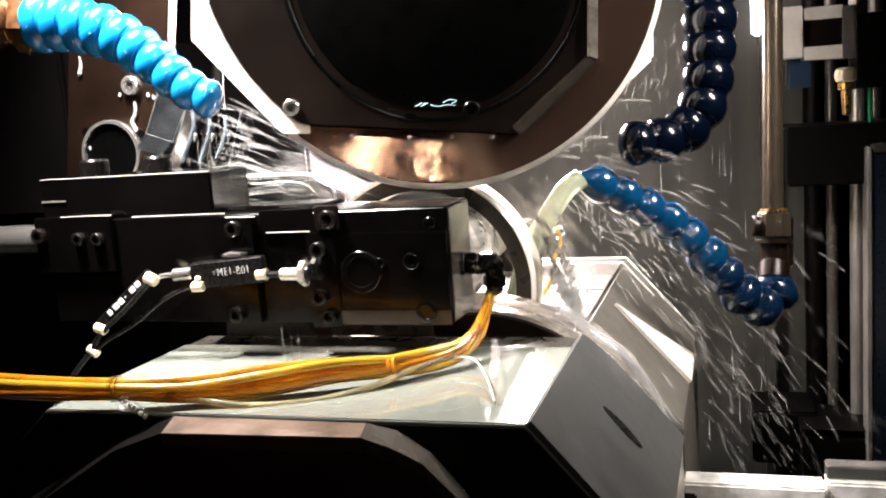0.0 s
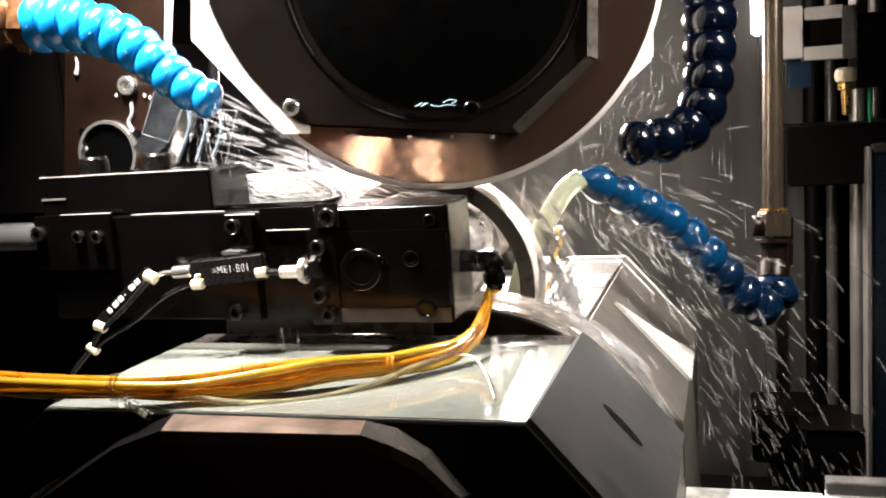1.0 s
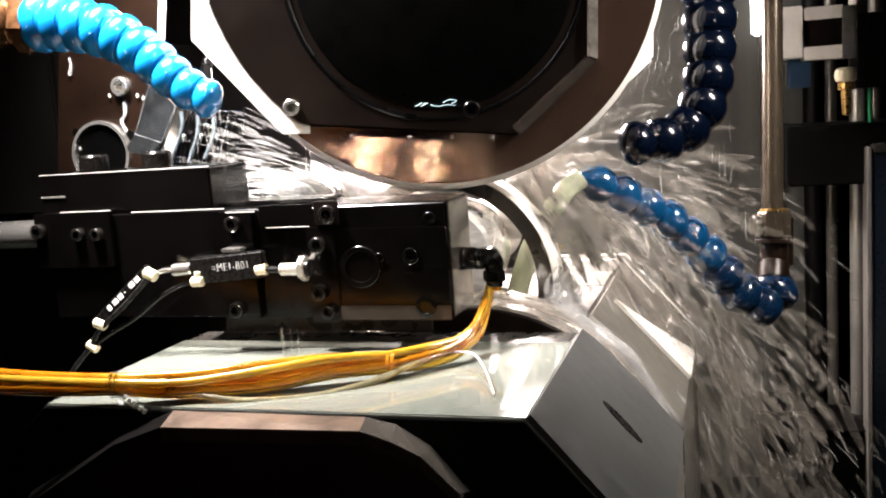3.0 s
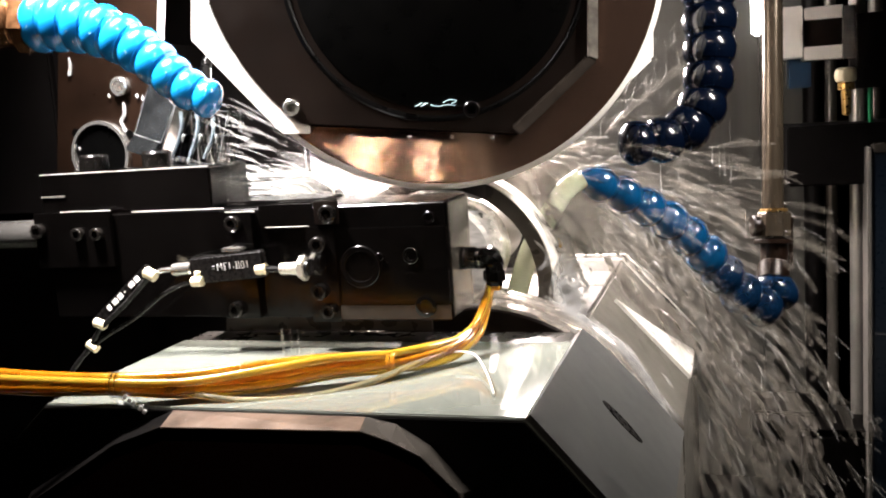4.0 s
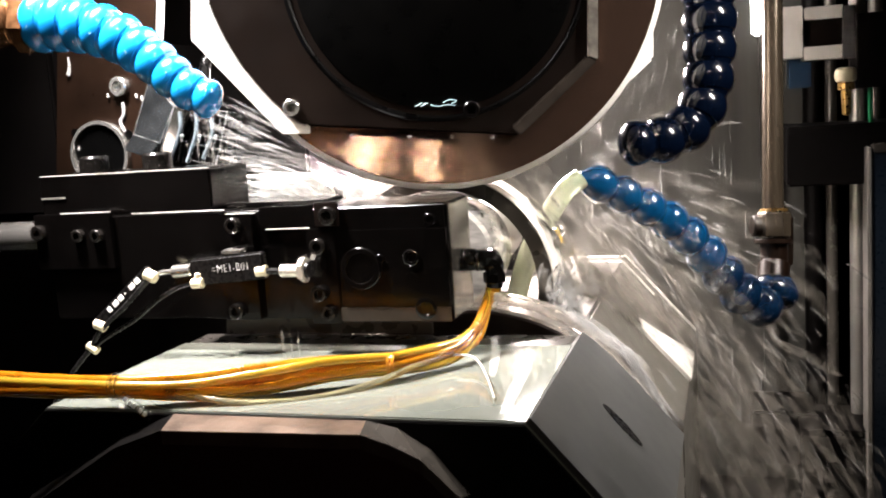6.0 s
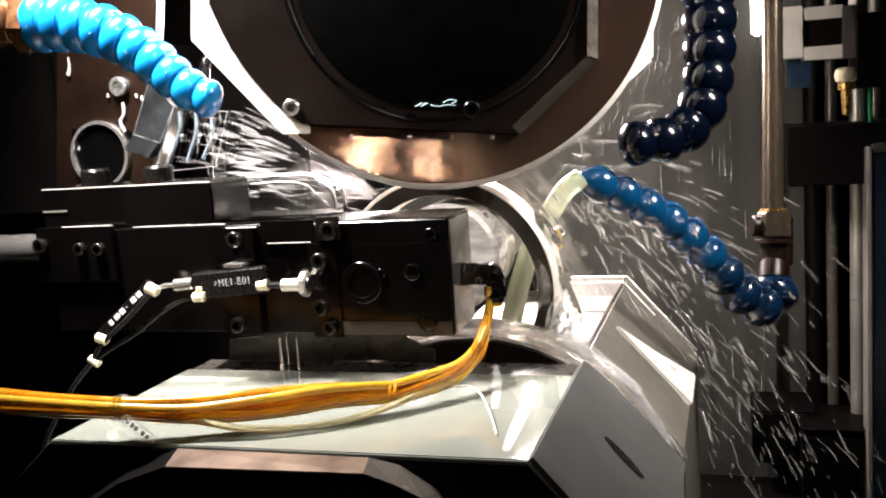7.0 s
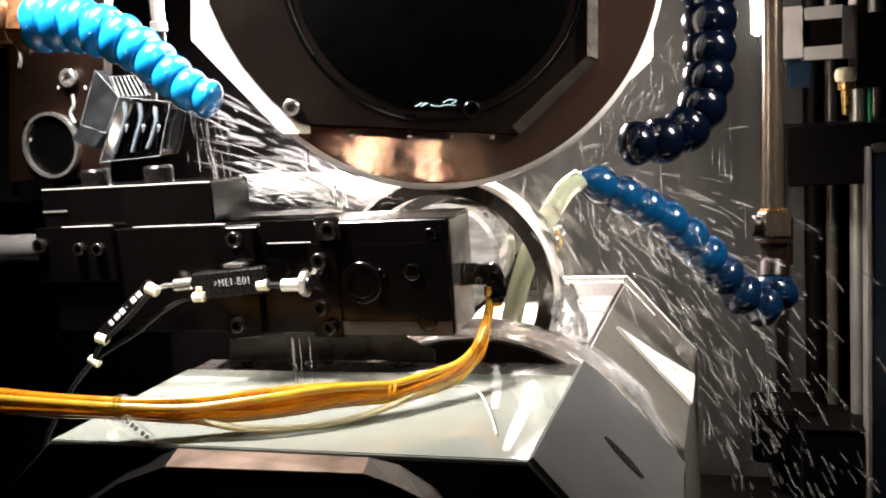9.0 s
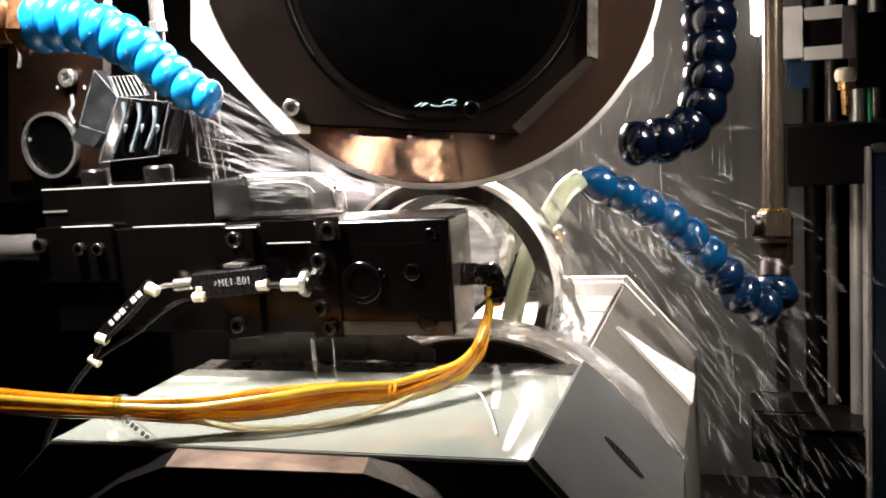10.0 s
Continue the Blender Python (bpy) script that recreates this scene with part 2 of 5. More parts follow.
# ---------------------------------------------------------------- wheel head
WHEEL = Vector((0.0693, 0.0752, 1.1797))
WR = 0.1701
HEAD_POSE = pose(WHEEL.x, WHEEL.y, WHEEL.z, 2, 0, 16)


def build_wheel_head():
    head = new("wheel_head")
    tagged(head, "dark octagonal grinding wheel guard with steel plates", "grinding machine head")
    head.matrix_world = HEAD_POSE

    def hp(name, bm, material, label="", smooth=True):
        ob = part(name, bm, material, None, label, smooth)
        ob.parent = head
        return ob
    oct_back = [(-0.1792, 0.0450, 0.1135), (-0.1979, 0.0450, -0.0437), (-0.1356, 0.0450, -0.1196), (0.1124, 0.0450, -0.1277), (0.1666, 0.0450, -0.0825), (0.1716, 0.0450, 0.0880)]
    hp("guard_plate", prism([(p[0], p[2]) for p in oct_back], 0.045, 0.075, 0.002), M_WHITE, "pale painted guard plate behind the wheel")
    cov = [(-0.1325, -0.0100, 0.1080), (-0.1617, -0.0100, 0.0219), (-0.1679, -0.0100, 0.0006)] + [(0.0032 + 0.1779 * cos(radians(a)), -0.0100, 0.0252 + 0.1779 * sin(radians(a))) for a in range(195, 234, 3)] + [(0.0539, -0.0100, -0.1315), (0.1137, -0.0100, -0.0797), (0.1205, -0.0100, 0.0896)]
    hp("front_cover", prism([(p[0], p[2]) for p in cov], -0.010, -0.001, 0.0015), M_COVER, "dark burnished steel cover plate with a flat lower edge")
    cheek = [(-0.1669, -0.0085, 0.0996), (-0.1842, -0.0085, -0.0453), (-0.1668, -0.0085, -0.0666), (-0.1236, -0.0085, -0.1185), (-0.1030, -0.0085, -0.1196), (-0.1032, -0.0085, -0.0734), (-0.1302, -0.0085, 0.0198), (-0.1140, -0.0085, 0.0958)]
    hp("guard_cheek", prism([(p[0], p[2]) for p in cheek], -0.0085, -0.002, 0.0005), M_WHITE, "pale painted cheek of the guard")
    edge = [(0.1133, -0.0130, 0.0894), (0.1064, -0.0130, -0.0772), (0.1137, -0.0130, -0.0802), (0.1204, -0.0130, 0.0888)]
    hp("edge_strip", prism([(p[0], p[2]) for p in edge], -0.014, -0.0102, 0.0005), M_COVER2, "bright milled edge strip")
    cham = [(0.1064, -0.0130, -0.0764), (0.0478, -0.0130, -0.1247), (0.0541, -0.0130, -0.1318), (0.1137, -0.0130, -0.0806)]
    hp("edge_chamfer", prism([(p[0], p[2]) for p in cham], -0.0135, -0.0102, 0.0012), M_CHAMFER, "dull milled chamfer of the cover")
    c = Vector((-0.0013, -0.0130, -0.0048))
    hp("hub_disc", lathe([(0, 0.02), (0, 0.101), (0.001, 0.103), (0.002, 0.103)], (c.x, -0.0122, c.z), (0, 1, 0), 96), M_HUB, "glossy black hub cover")
    hp("hub_ring", lathe([(0.0, 0.108), (-0.0012, 0.1095), (-0.0012, 0.1110), (0, 0.1125)], (c.x, -0.0102, c.z), (0, 1, 0), 96, None, False), M_HUB)
    for p in ((-0.1146, -0.0100, -0.0993), (0.0189, -0.0100, -0.1098)):
        bm = lathe([(0, 0.0062), (0.003, 0.0062), (0.0036, 0.0056), (0.0036, 0.0036), (0.001, 0.0034)], (p[0], -0.010, p[2]), (0, -1, 0), 24)
        hp("cover_bolt", bm, M_STEEL if p[0] < 0 else M_BLACK, "steel ring of a sunk cover screw" if p[0] < 0 else "dark sunk cover screw")
    for pts in (((-0.0227, -0.0145, -0.1047), (-0.0197, -0.0145, -0.1037), (-0.0171, -0.0145, -0.1022)), ((-0.0181, -0.0145, -0.1050), (-0.0146, -0.0145, -0.1032), (-0.0129, -0.0145, -0.1029)),
                ((-0.0109, -0.0145, -0.1043), (-0.0052, -0.0145, -0.1059), (0.0007, -0.0145, -0.1051), (0.0074, -0.0145, -0.1060)), ((-0.0017, -0.0145, -0.1033), (0.0035, -0.0145, -0.1016), (0.0084, -0.0145, -0.1027), (0.0041, -0.0145, -0.1045))):
        hp("marker_stroke", tube(pts, 0.00032, 6, 5), M_MARK, "pale cyan marker stroke")
    for p in ((-0.0718, -0.0100, -0.1228), (-0.0288, -0.0100, -0.1267), (0.0033, -0.0100, -0.1289), (0.0336, -0.0100, -0.1314)):
        hp("droplet", lathe([(-0.0012, 0.0003), (-0.0008, 0.0012), (0, 0.0018), (0.0009, 0.0012), (0.0013, 0.0003)], (p[0], -0.008, p[2] - 0.0005), (0, 0, 1), 12), M_WATER)
    return head


build_wheel_head()


def build_wheel():
    t = new("grinding_wheel")
    tagged(t, "brown-grey steel grinding wheel with turned side face", "grinding wheel")
    # fine concentric turning grooves across the part of the face that shows
    pitch, deep, turned = 0.0007, 0.000056, []
    for k in range(int(0.058 / pitch) * 6):
        turned.append((deep * (cos(2 * pi * k / 6) - 1), 0.107 + pitch * k / 6))
    bm = lathe([(0.0, 0.02)] + turned + [(0.0, WR - 0.0048), (0.002, WR - 0.0046), (0.037, WR - 0.0046), (0.039, WR - 0.0050), (0.039, 0.02)], (0, 0, 0), (0, 1, 0), 160)
    disc = part("disc", bm, M_WHEEL)
    disc.parent = t
    disc.data.set_sharp_from_angle(angle=radians(70))
    bm = lathe([(-0.0002, WR - 0.0047), (0.0002, WR - 0.0040), (0.0036, WR - 0.0004), (0.0046, WR), (0.036, WR), (0.037, WR - 0.001), (0.037, WR - 0.0036)], (0, 0, 0), (0, 1, 0), 160, None, False)
    part("abrasive_rim", bm, M_RIM, None, "bright ground rim").parent = t
    t.matrix_world = HEAD_POSE
    return t


WHEEL_OB = build_wheel()

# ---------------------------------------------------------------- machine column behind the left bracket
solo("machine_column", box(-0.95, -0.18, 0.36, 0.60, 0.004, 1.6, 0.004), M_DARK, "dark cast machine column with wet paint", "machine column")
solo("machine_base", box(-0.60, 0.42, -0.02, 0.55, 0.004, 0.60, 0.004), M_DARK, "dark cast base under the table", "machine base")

# ---------------------------------------------------------------- table with chamfered flanks
TB = (0.0, 0.05, 0.60)
N_FLANK = Vector((0.757, 0, 0.653))


def build_table():
    t = thing("work_table", TB, "pale grey-green painted table body with milled steel flanks", "machine table")
    body = [(-0.147, 0.9), (0.164, 0.9), (0.2333, 0.8195), (0.2333, 0.60), (-0.26, 0.60), (-0.26, 0.80)]
    part("body", prism(body, -0.1312, 0.0293, 0.0008), M_CREAM, t)
    # near-black front plate carries the shade on the front in its colour
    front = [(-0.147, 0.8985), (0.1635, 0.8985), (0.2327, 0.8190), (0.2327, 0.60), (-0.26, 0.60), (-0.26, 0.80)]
    part("front_plate", prism(front, -0.1336, -0.1316, 0.0006), M_DARK, t, "front plate painted dark for its shade")
    rim_b = [(-0.1664, -0.1338, 0.8406), (-0.0892, -0.1338, 0.8838), (-0.0530, -0.1338, 0.8985), (0.0719, -0.1338, 0.8982), (0.0905, -0.1338, 0.8944), (0.1097, -0.1338, 0.8826), (0.1309, -0.1338, 0.8572)]
    rim_f = [(-0.1543, -0.1560, 0.8395), (-0.0816, -0.1560, 0.8838), (-0.0478, -0.1560, 0.8960), (0.0770, -0.1560, 0.8980), (0.0945, -0.1560, 0.8925), (0.1111, -0.1560, 0.8849), (0.1308, -0.1560, 0.8654)]
    cover = [(p[0], p[2]) for p in rim_f] + [(rim_f[-1][0] + 0.02, 0.66), (rim_f[0][0] - 0.04, 0.66)]
    part("front_cover", prism(cover, -0.156, -0.1535, 0.0006), M_REDBLACK, t, "dark maroon bulging front cover")
    # rim facets are coloured by the light: top lip pale, left dark, right grey
    for k, (m, nm, lb) in enumerate(((M_DARK, "cover_rim", ""), (M_DARK, "cover_rim", ""), (M_LIP, "cover_lip", "brown metal lip of the cover, painted lighter as its lit top"), (M_CAST, "cover_rim", ""), (M_CAST, "cover_rim", ""), (M_CAST, "cover_rim", ""))):
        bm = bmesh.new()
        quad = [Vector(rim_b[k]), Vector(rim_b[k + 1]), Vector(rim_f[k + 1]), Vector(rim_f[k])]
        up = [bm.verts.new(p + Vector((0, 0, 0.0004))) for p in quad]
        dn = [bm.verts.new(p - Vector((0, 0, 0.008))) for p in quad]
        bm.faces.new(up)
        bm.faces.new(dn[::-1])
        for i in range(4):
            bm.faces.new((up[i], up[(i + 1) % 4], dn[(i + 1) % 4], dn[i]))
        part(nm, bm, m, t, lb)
    # flank: in its own plane, s along the slope, y along the body
    def on(s, y, h):
        return Vector((0.164 + 0.653 * s, y, 0.9 - 0.757 * s)) + h * N_FLANK
    back = [(0.0, 0.061), (0.012, 0.0685), (0.030, 0.0735), (0.060, 0.0750), (0.106, 0.0725)]
    poly = [(0.0, -0.131)] + back + [(0.106, -0.131)]
    bm = bmesh.new()
    a = [bm.verts.new(on(s_, y_, 0.003)) for s_, y_ in poly]
    b = [bm.verts.new(on(s_, y_, -0.02)) for s_, y_ in poly]
    bm.faces.new(a)
    bm.faces.new(b[::-1])
    for k in range(len(poly)):
        bm.faces.new((a[k], a[(k + 1) % len(poly)], b[(k + 1) % len(poly)], b[k]))
    part("flank_plate", bevel(bm, 0.0009), M_SLOPE, t, "milled grey steel flank")
    # flat black oval in place of the shaded hollow of a slot
    slot = bmesh.new()
    c0, c1 = on(0.0363, -0.0215, 0.0036), on(0.0730, -0.0205, 0.0036)
    u = (c1 - c0).normalized()
    w = N_FLANK.cross(u).normalized()
    mid, hl = (c0 + c1) / 2, (c1 - c0).length / 2
    slot.faces.new([slot.verts.new(mid + u * hl * cos(2 * pi * k / 24) + w * 0.0055 * sin(2 * pi * k / 24)) for k in range(24)])
    r = bmesh.ops.extrude_face_region(slot, geom=list(slot.faces))
    bmesh.ops.translate(slot, verts=[v for v in r["geom"] if isinstance(v, bmesh.types.BMVert)], vec=-0.0008 * N_FLANK)
    part("slot_plug", slot, M_RUBBER, t, "black oval painted as a shaded slot in the flank")
    part("side_wall", box(0.2200, 0.2345, -0.131, 0.066, 0.60, 0.8185, 0.001), M_ROUGHSTEEL, t)
    part("top_strip", prism([(-0.147, 0.8985), (0.160, 0.8985), (0.20, 0.850), (0.20, 0.60), (-0.147, 0.60)], 0.0297, 0.0640, 0.0008), M_REAR, t, "wet grey strip behind the painted top")
    # round faceplate whose turned rim stands proud of the flanks
    fc = (0.080, 0.0, 0.771)
    part("faceplate", lathe([(0.0665, 0.030), (0.0665, 0.1440), (0.0680, 0.1455)], fc, (0, 1, 0), 144, None, False), M_COVER, t, "dark round faceplate")
    part("faceplate_rim", lathe([(0.0680, 0.1455), (0.0700, 0.1478), (0.0790, 0.1490), (0.0800, 0.1484), (0.0812, 0.1495), (0.0930, 0.1522), (0.0940, 0.1517), (0.0952, 0.1528), (0.1010, 0.1535), (0.1032, 0.1515), (0.1032, 0.03)], fc, (0, 1, 0), 192, None, False), M_FACERIM, t, "bright wet turned rim of the faceplate")
    rear = [(0.040, 0.9), (0.164, 0.9), (0.2333, 0.8195), (0.2333, 0.60), (0.040, 0.60)]
    part("rear_body", prism(rear, 0.1036, 0.3940, 0.0012), M_FLANK, t, "rear part of the table body in milled steel")
    # thin pale plate paints the strip of light on the rear top
    part("rear_lit_strip", prism([(0.042, 0.9006), (0.1620, 0.9006), (0.1620, 0.9024), (0.042, 0.9024)], 0.222, 0.290, 0.0006), M_CLAMP2, t, "pale strip painted as light across the rear top")
    # dark sheets added on both sides so that only the strip looks lit
    for y0, y1 in ((0.1046, 0.2212), (0.2908, 0.3890)):
        part("rear_dim_sheet", prism([(0.042, 0.9006), (0.1625, 0.9006), (0.1625, 0.9020), (0.042, 0.9020)], y0, y1, 0.0005), M_DULLTOP, t, "dark sheet added to dim the rear top")
    for y, s1 in ((0.3925, 0.105), (0.3600, 0.045)):
        bm = rod((0.042, y, 0.9015), (0.1640, y, 0.9015), 0.0011, 8)
        part("edge_bead", rod(on(0.0, y, 0.001), on(s1, y, 0.001), 0.0011, 8, bm), M_RIM, t, "bright edge bead")
    # raised pale facet paints the patch of light on the rear flank
    bm = bmesh.new()
    band = [(0.012, 0.2065), (0.058, 0.2465), (0.1037, 0.2975), (0.1058, 0.2930), (0.1062, 0.2125)]
    a = [bm.verts.new(on(s_, y_, 0.0030)) for s_, y_ in band]
    b = [bm.verts.new(on(s_, y_, -0.0040)) for s_, y_ in band]
    bm.faces.new(a)
    bm.faces.new(b[::-1])
    for k in range(len(band)):
        bm.faces.new((a[k], a[(k + 1) % 5], b[(k + 1) % 5], b[k]))
    part("rear_lit_patch", bevel(bm, 0.0006), M_RIM, t, "pale facet painted as a patch of light on the rear flank")
    # thin pale ribbons on the painted top, in place of its streaks of reflected light
    for run, half in (([(0.1019, 0.0494, 0.9006), (0.1137, 0.0058, 0.9006), (0.1248, -0.0477, 0.9006)], 0.0032), ([(0.1378, 0.0111, 0.9006), (0.1432, -0.0392, 0.9006), (0.1466, -0.0890, 0.9006), (0.1490, -0.1202, 0.9006)], 0.0040)):
        bm = tube(run, lambda q, half=half: half * (0.35 + 0.65 * sin(pi * (0.1 + 0.8 * q))), 14, 8)
        for v in bm.verts:
            v.co.z = 0.9007 + (v.co.z - 0.9006) * 0.14
        part("glint_ribbon", bm, M_FOAM, t, "thin pale ribbon painted as a bright reflection on the paint")
    # added dark plate that hides the lit lower inside of the ring
    part("hiding_plate", prism([(-0.130, 0.899), (-0.1276, 0.9153), (-0.0654, 0.9221), (0.020, 0.9225), (0.050, 0.9080), (0.050, 0.899)], 0.0643, 0.0660, 0.0005), M_REAR, t, "wet dark plate added behind the table top to hide the ring")
    part("saddle", box(-0.24, -0.1475, 0.10, 0.2245, 0.602, 0.80, 0.003), M_DARK, t)
    part("clear_loop", tube([(0.0700, -0.048, 0.9040), (0.0799, -0.039, 0.9075), (0.0925, -0.030, 0.9085), (0.1093, -0.0335, 0.9080), (0.1247, -0.0616, 0.9040), (0.1380, -0.0966, 0.9012)], 0.0007, 10), M_MILKY, t, "clear thin tubing looped on the table")
    return t


TABLE = build_table()

HS = thing("headstock", (-0.14, 0.34, 0.604), "dark cast headstock with a machined top plate", "machine body")
part("casting", box(-0.36, 0.08, 0.320, 0.36, 0.605, 0.940, 0.003), M_DARK, HS)
part("top_plate", box(-0.355, 0.075, 0.322, 0.358, 0.9404, 0.952, 0.002), M_CAST, HS, "machined grey top plate")

# ---------------------------------------------------------------- ring workpiece and chuck
RC = (0.0425, 0.122, 0.9222)


def build_ring():
    bm = lathe([(0, 0.0800), (0, 0.0932), (0.0028, 0.0961), (0.030, 0.0961), (0.0320, 0.0943), (0.0320, 0.0800), (0, 0.0800)], RC, (0, 1, 0), 128, None, False)
    t = thing("ring_workpiece", RC, "wet ground steel ring being machined under the wheel", "workpiece")
    part("ring", bm, M_RINGSTEEL, t)
    part("ring_face", lathe([(-0.0006, 0.0802), (-0.0006, 0.0924), (0.001, 0.0924), (0.001, 0.0802), (-0.0006, 0.0802)], RC, (0, 1, 0), 128, None, False), M_RINGFACE, t, "dark front face of the ring")
    return t


RING = build_ring()
CHUCK_C = (0.0590, 0.09, 0.9560)


def build_chuck():
    t = thing("chuck", CHUCK_C, "shiny wet steel chuck barrel behind the gauge block", "chuck")
    c = Vector(CHUCK_C)
    part("barrel", lathe([(-0.012, 0.030), (-0.012, 0.0405), (-0.009, 0.0435), (0.02, 0.0440), (0.024, 0.041), (0.026, 0.0425), (0.05, 0.0425)], c, (0, 1, 0), 64), M_BARREL, t)
    part("spindle", rod(c + Vector((0, 0.05, 0)), c + Vector((0, 0.16, 0)), 0.03, 40), M_ROUGHSTEEL, t)
    return t


CHUCK = build_chuck()

# ---------------------------------------------------------------- gauge unit (black block with its arm)
GB = (-0.08, 0.03, 0.92)


def build_gauge():
    t = thing("gauge_unit", GB, "black oxide steel gauge block bolted to a long arm", "machine block")
    part("head_block", box(-0.0172, 0.0866, 0.0, 0.058, 0.9225, 1.006, 0.0014, 3), M_BLACK, t)
    part("arm", box(-0.2440, -0.0176, 0.004, 0.058, 0.9240, 1.0060, 0.0014, 3), M_BLACK, t)
    part("arm_end_plate", box(-0.2512, -0.1809, -0.001, 0.0036, 0.965, 1.0085, 0.0006), M_BLACK, t)
    part("riser_block", box(-0.2488, -0.0966, 0.008, 0.066, 1.0064, 1.0380, 0.0014, 3), M_BLACK, t)
    part("rear_pad", box(-0.0966, -0.012, 0.020, 0.056, 1.0064, 1.0095, 0.0008), M_BLACK, t)
    part("front_panel", box(0.0076, 0.0862, -0.0022, -0.0003, 0.9355, 0.9893, 0.0005), M_BLACK, t)
    part("lower_panel", box(0.0025, 0.0862, -0.0012, -0.0003, 0.9235, 0.9339, 0.0004), M_CHAMFER, t)
    part("lug", box(-0.0099, 0.0083, -0.0035, -0.0003, 0.9924, 1.0097, 0.0008), M_COVER, t)
    part("clamp_strip", box(-0.0186, 0.0043, -0.0018, 0.0036, 0.9220, 0.9909, 0.0006), M_BLACK, t)
    part("bracket_plate", box(-0.0886, -0.0602, -0.0016, 0.0036, 0.9246, 1.0041, 0.0006), M_BLACK, t)
    part("upper_rail", box(-0.0552, -0.0122, 0.0008, 0.0036, 0.9918, 1.0077, 0.0005), M_BLACK, t)
    for p, r in (((0.0016, -0.0035, 1.0004), 0.0066), ((-0.0086, -0.0020, 0.9786), 0.0058), ((-0.0106, -0.0020, 0.9446), 0.0058), ((-0.0745, -0.0020, 0.9957), 0.0058),
                 ((-0.0785, -0.0020, 0.9319), 0.0058), ((-0.0044, -0.0020, 0.9304), 0.0054), ((-0.2462, -0.0010, 0.9949), 0.0060), ((-0.2097, -0.0010, 0.9916), 0.0050), ((-0.1928, -0.0010, 0.9912), 0.0050)):
        socket_bolt("cap_screw", p, (0, -1, 0), r, 0.005, t, M_SCREW)
    # pale strips that paint the highlights along the upper edges
    for x0, x1, y0, z0 in ((-0.2478, -0.0972, 0.0070, 1.0376), (-0.1646, -0.0851, 0.0030, 1.0061), (-0.0565, -0.0119, 0.0030, 1.0061), (-0.2256, -0.1798, -0.0016, 1.0086),
                           (-0.0817, -0.0576, -0.0022, 1.0036), (-0.0508, -0.0122, -0.0002, 0.9912)):
        part("edge_highlight", box(x0, x1, y0 + 0.0006, y0 + 0.0018, z0, z0 + 0.0006, 0.0002), M_RIM, t, "pale strip painted as an edge highlight")
    part("sight_boss", lathe([(0, 0.0150), (0.0018, 0.0150), (0.0024, 0.0144), (0.0024, 0.0110), (0.0012, 0.0105)], (0.0225, -0.0023, 0.9622), (0, -1, 0), 48), M_BLACK, t)
    for p, r in (((0.0367, -0.0023, 0.9684), 0.0034), ((0.0601, -0.0023, 0.9691), 0.0058), ((0.0682, -0.0013, 0.9329), 0.0078), ((0.0746, -0.0003, 0.9948), 0.0044)):
        part("plug", lathe([(0, r), (0.0010, r), (0.0014, r * 0.9), (0.0014, r * 0.62), (0.0006, r * 0.55)], p, (0, -1, 0), 28), M_BLACK, t)
    for p in ((-0.2154, 0.0784, 1.0380), (-0.1569, 0.0551, 1.0380)):
        socket_bolt("riser_screw", (p[0], 0.034, 1.0380), (0, 0, 1), 0.0115, 0.0130, t, M_SCREW)
    part("end_mark", box(-0.2480, -0.2256, 0.0072, 0.0079, 1.0198, 1.0212, 0.0), M_ROUGHSTEEL, t)
    part("end_face", box(0.0868, 0.0874, 0.004, 0.054, 0.9245, 1.004, 0.0002), M_ENDFACE, t, "bare milled end face")
    return t


M_SCREW = mat("oiled_screw_steel", (0.012, 0.0105, 0.0095), 0.24, 0.5, 0.3, 60, 0.0)
GAUGE = build_gauge()
solo("quill", rod((-0.42, 0.035, 0.988), (-0.2516, 0.035, 0.988), 0.012, 32), M_STEEL, "bright steel quill entering the gauge arm", "shaft", base=(-0.2516, 0.035, 0.988))
QUILL = bpy.data.objects["quill"]


# ---------------------------------------------------------------- sensor lead with label sleeves
def flat_sleeve(a, b, half, thick):
    """A flat sleeve from a to b, half as tall as it is wide either way."""
    a, b = Vector(a), Vector(b)
    u = (b - a).normalized()
    n = Vector((0, -1, 0))
    v = u.cross(n).normalized()
    bm = box(-(b - a).length / 2, (b - a).length / 2, -thick, thick, -half, half, 0.0012, 3)
    m = Matrix((u, -n, -v)).transposed().to_4x4()
    bmesh.ops.transform(bm, matrix=Matrix.Translation((a + b) / 2) @ m, verts=bm.verts)
    return bm, u


SL = (-0.0760, -0.012, 0.9652)


def lettering(body, size, at_m, parent, material, name="print"):
    cu = bpy.data.curves.new(name, "FONT")
    cu.body, cu.size, cu.extrude, cu.align_x, cu.align_y = body, size, 0.00012, "CENTER", "CENTER"
    cu.offset = -0.00026
    cu.space_character = 1.14
    tmp = bpy.data.objects.new("tmp", cu)
    scene.collection.objects.link(tmp)
    bpy.context.view_layer.update()
    me = bpy.data.meshes.new_from_object(tmp.evaluated_get(bpy.context.evaluated_depsgraph_get()))
    bpy.data.objects.remove(tmp)
    me.transform(at_m)
    me.transform(Matrix.Translation(-origin(parent)))
    me.materials.clear()
    me.materials.append(material)
    ob = new(name, me)
    ob.parent = parent
    return ob


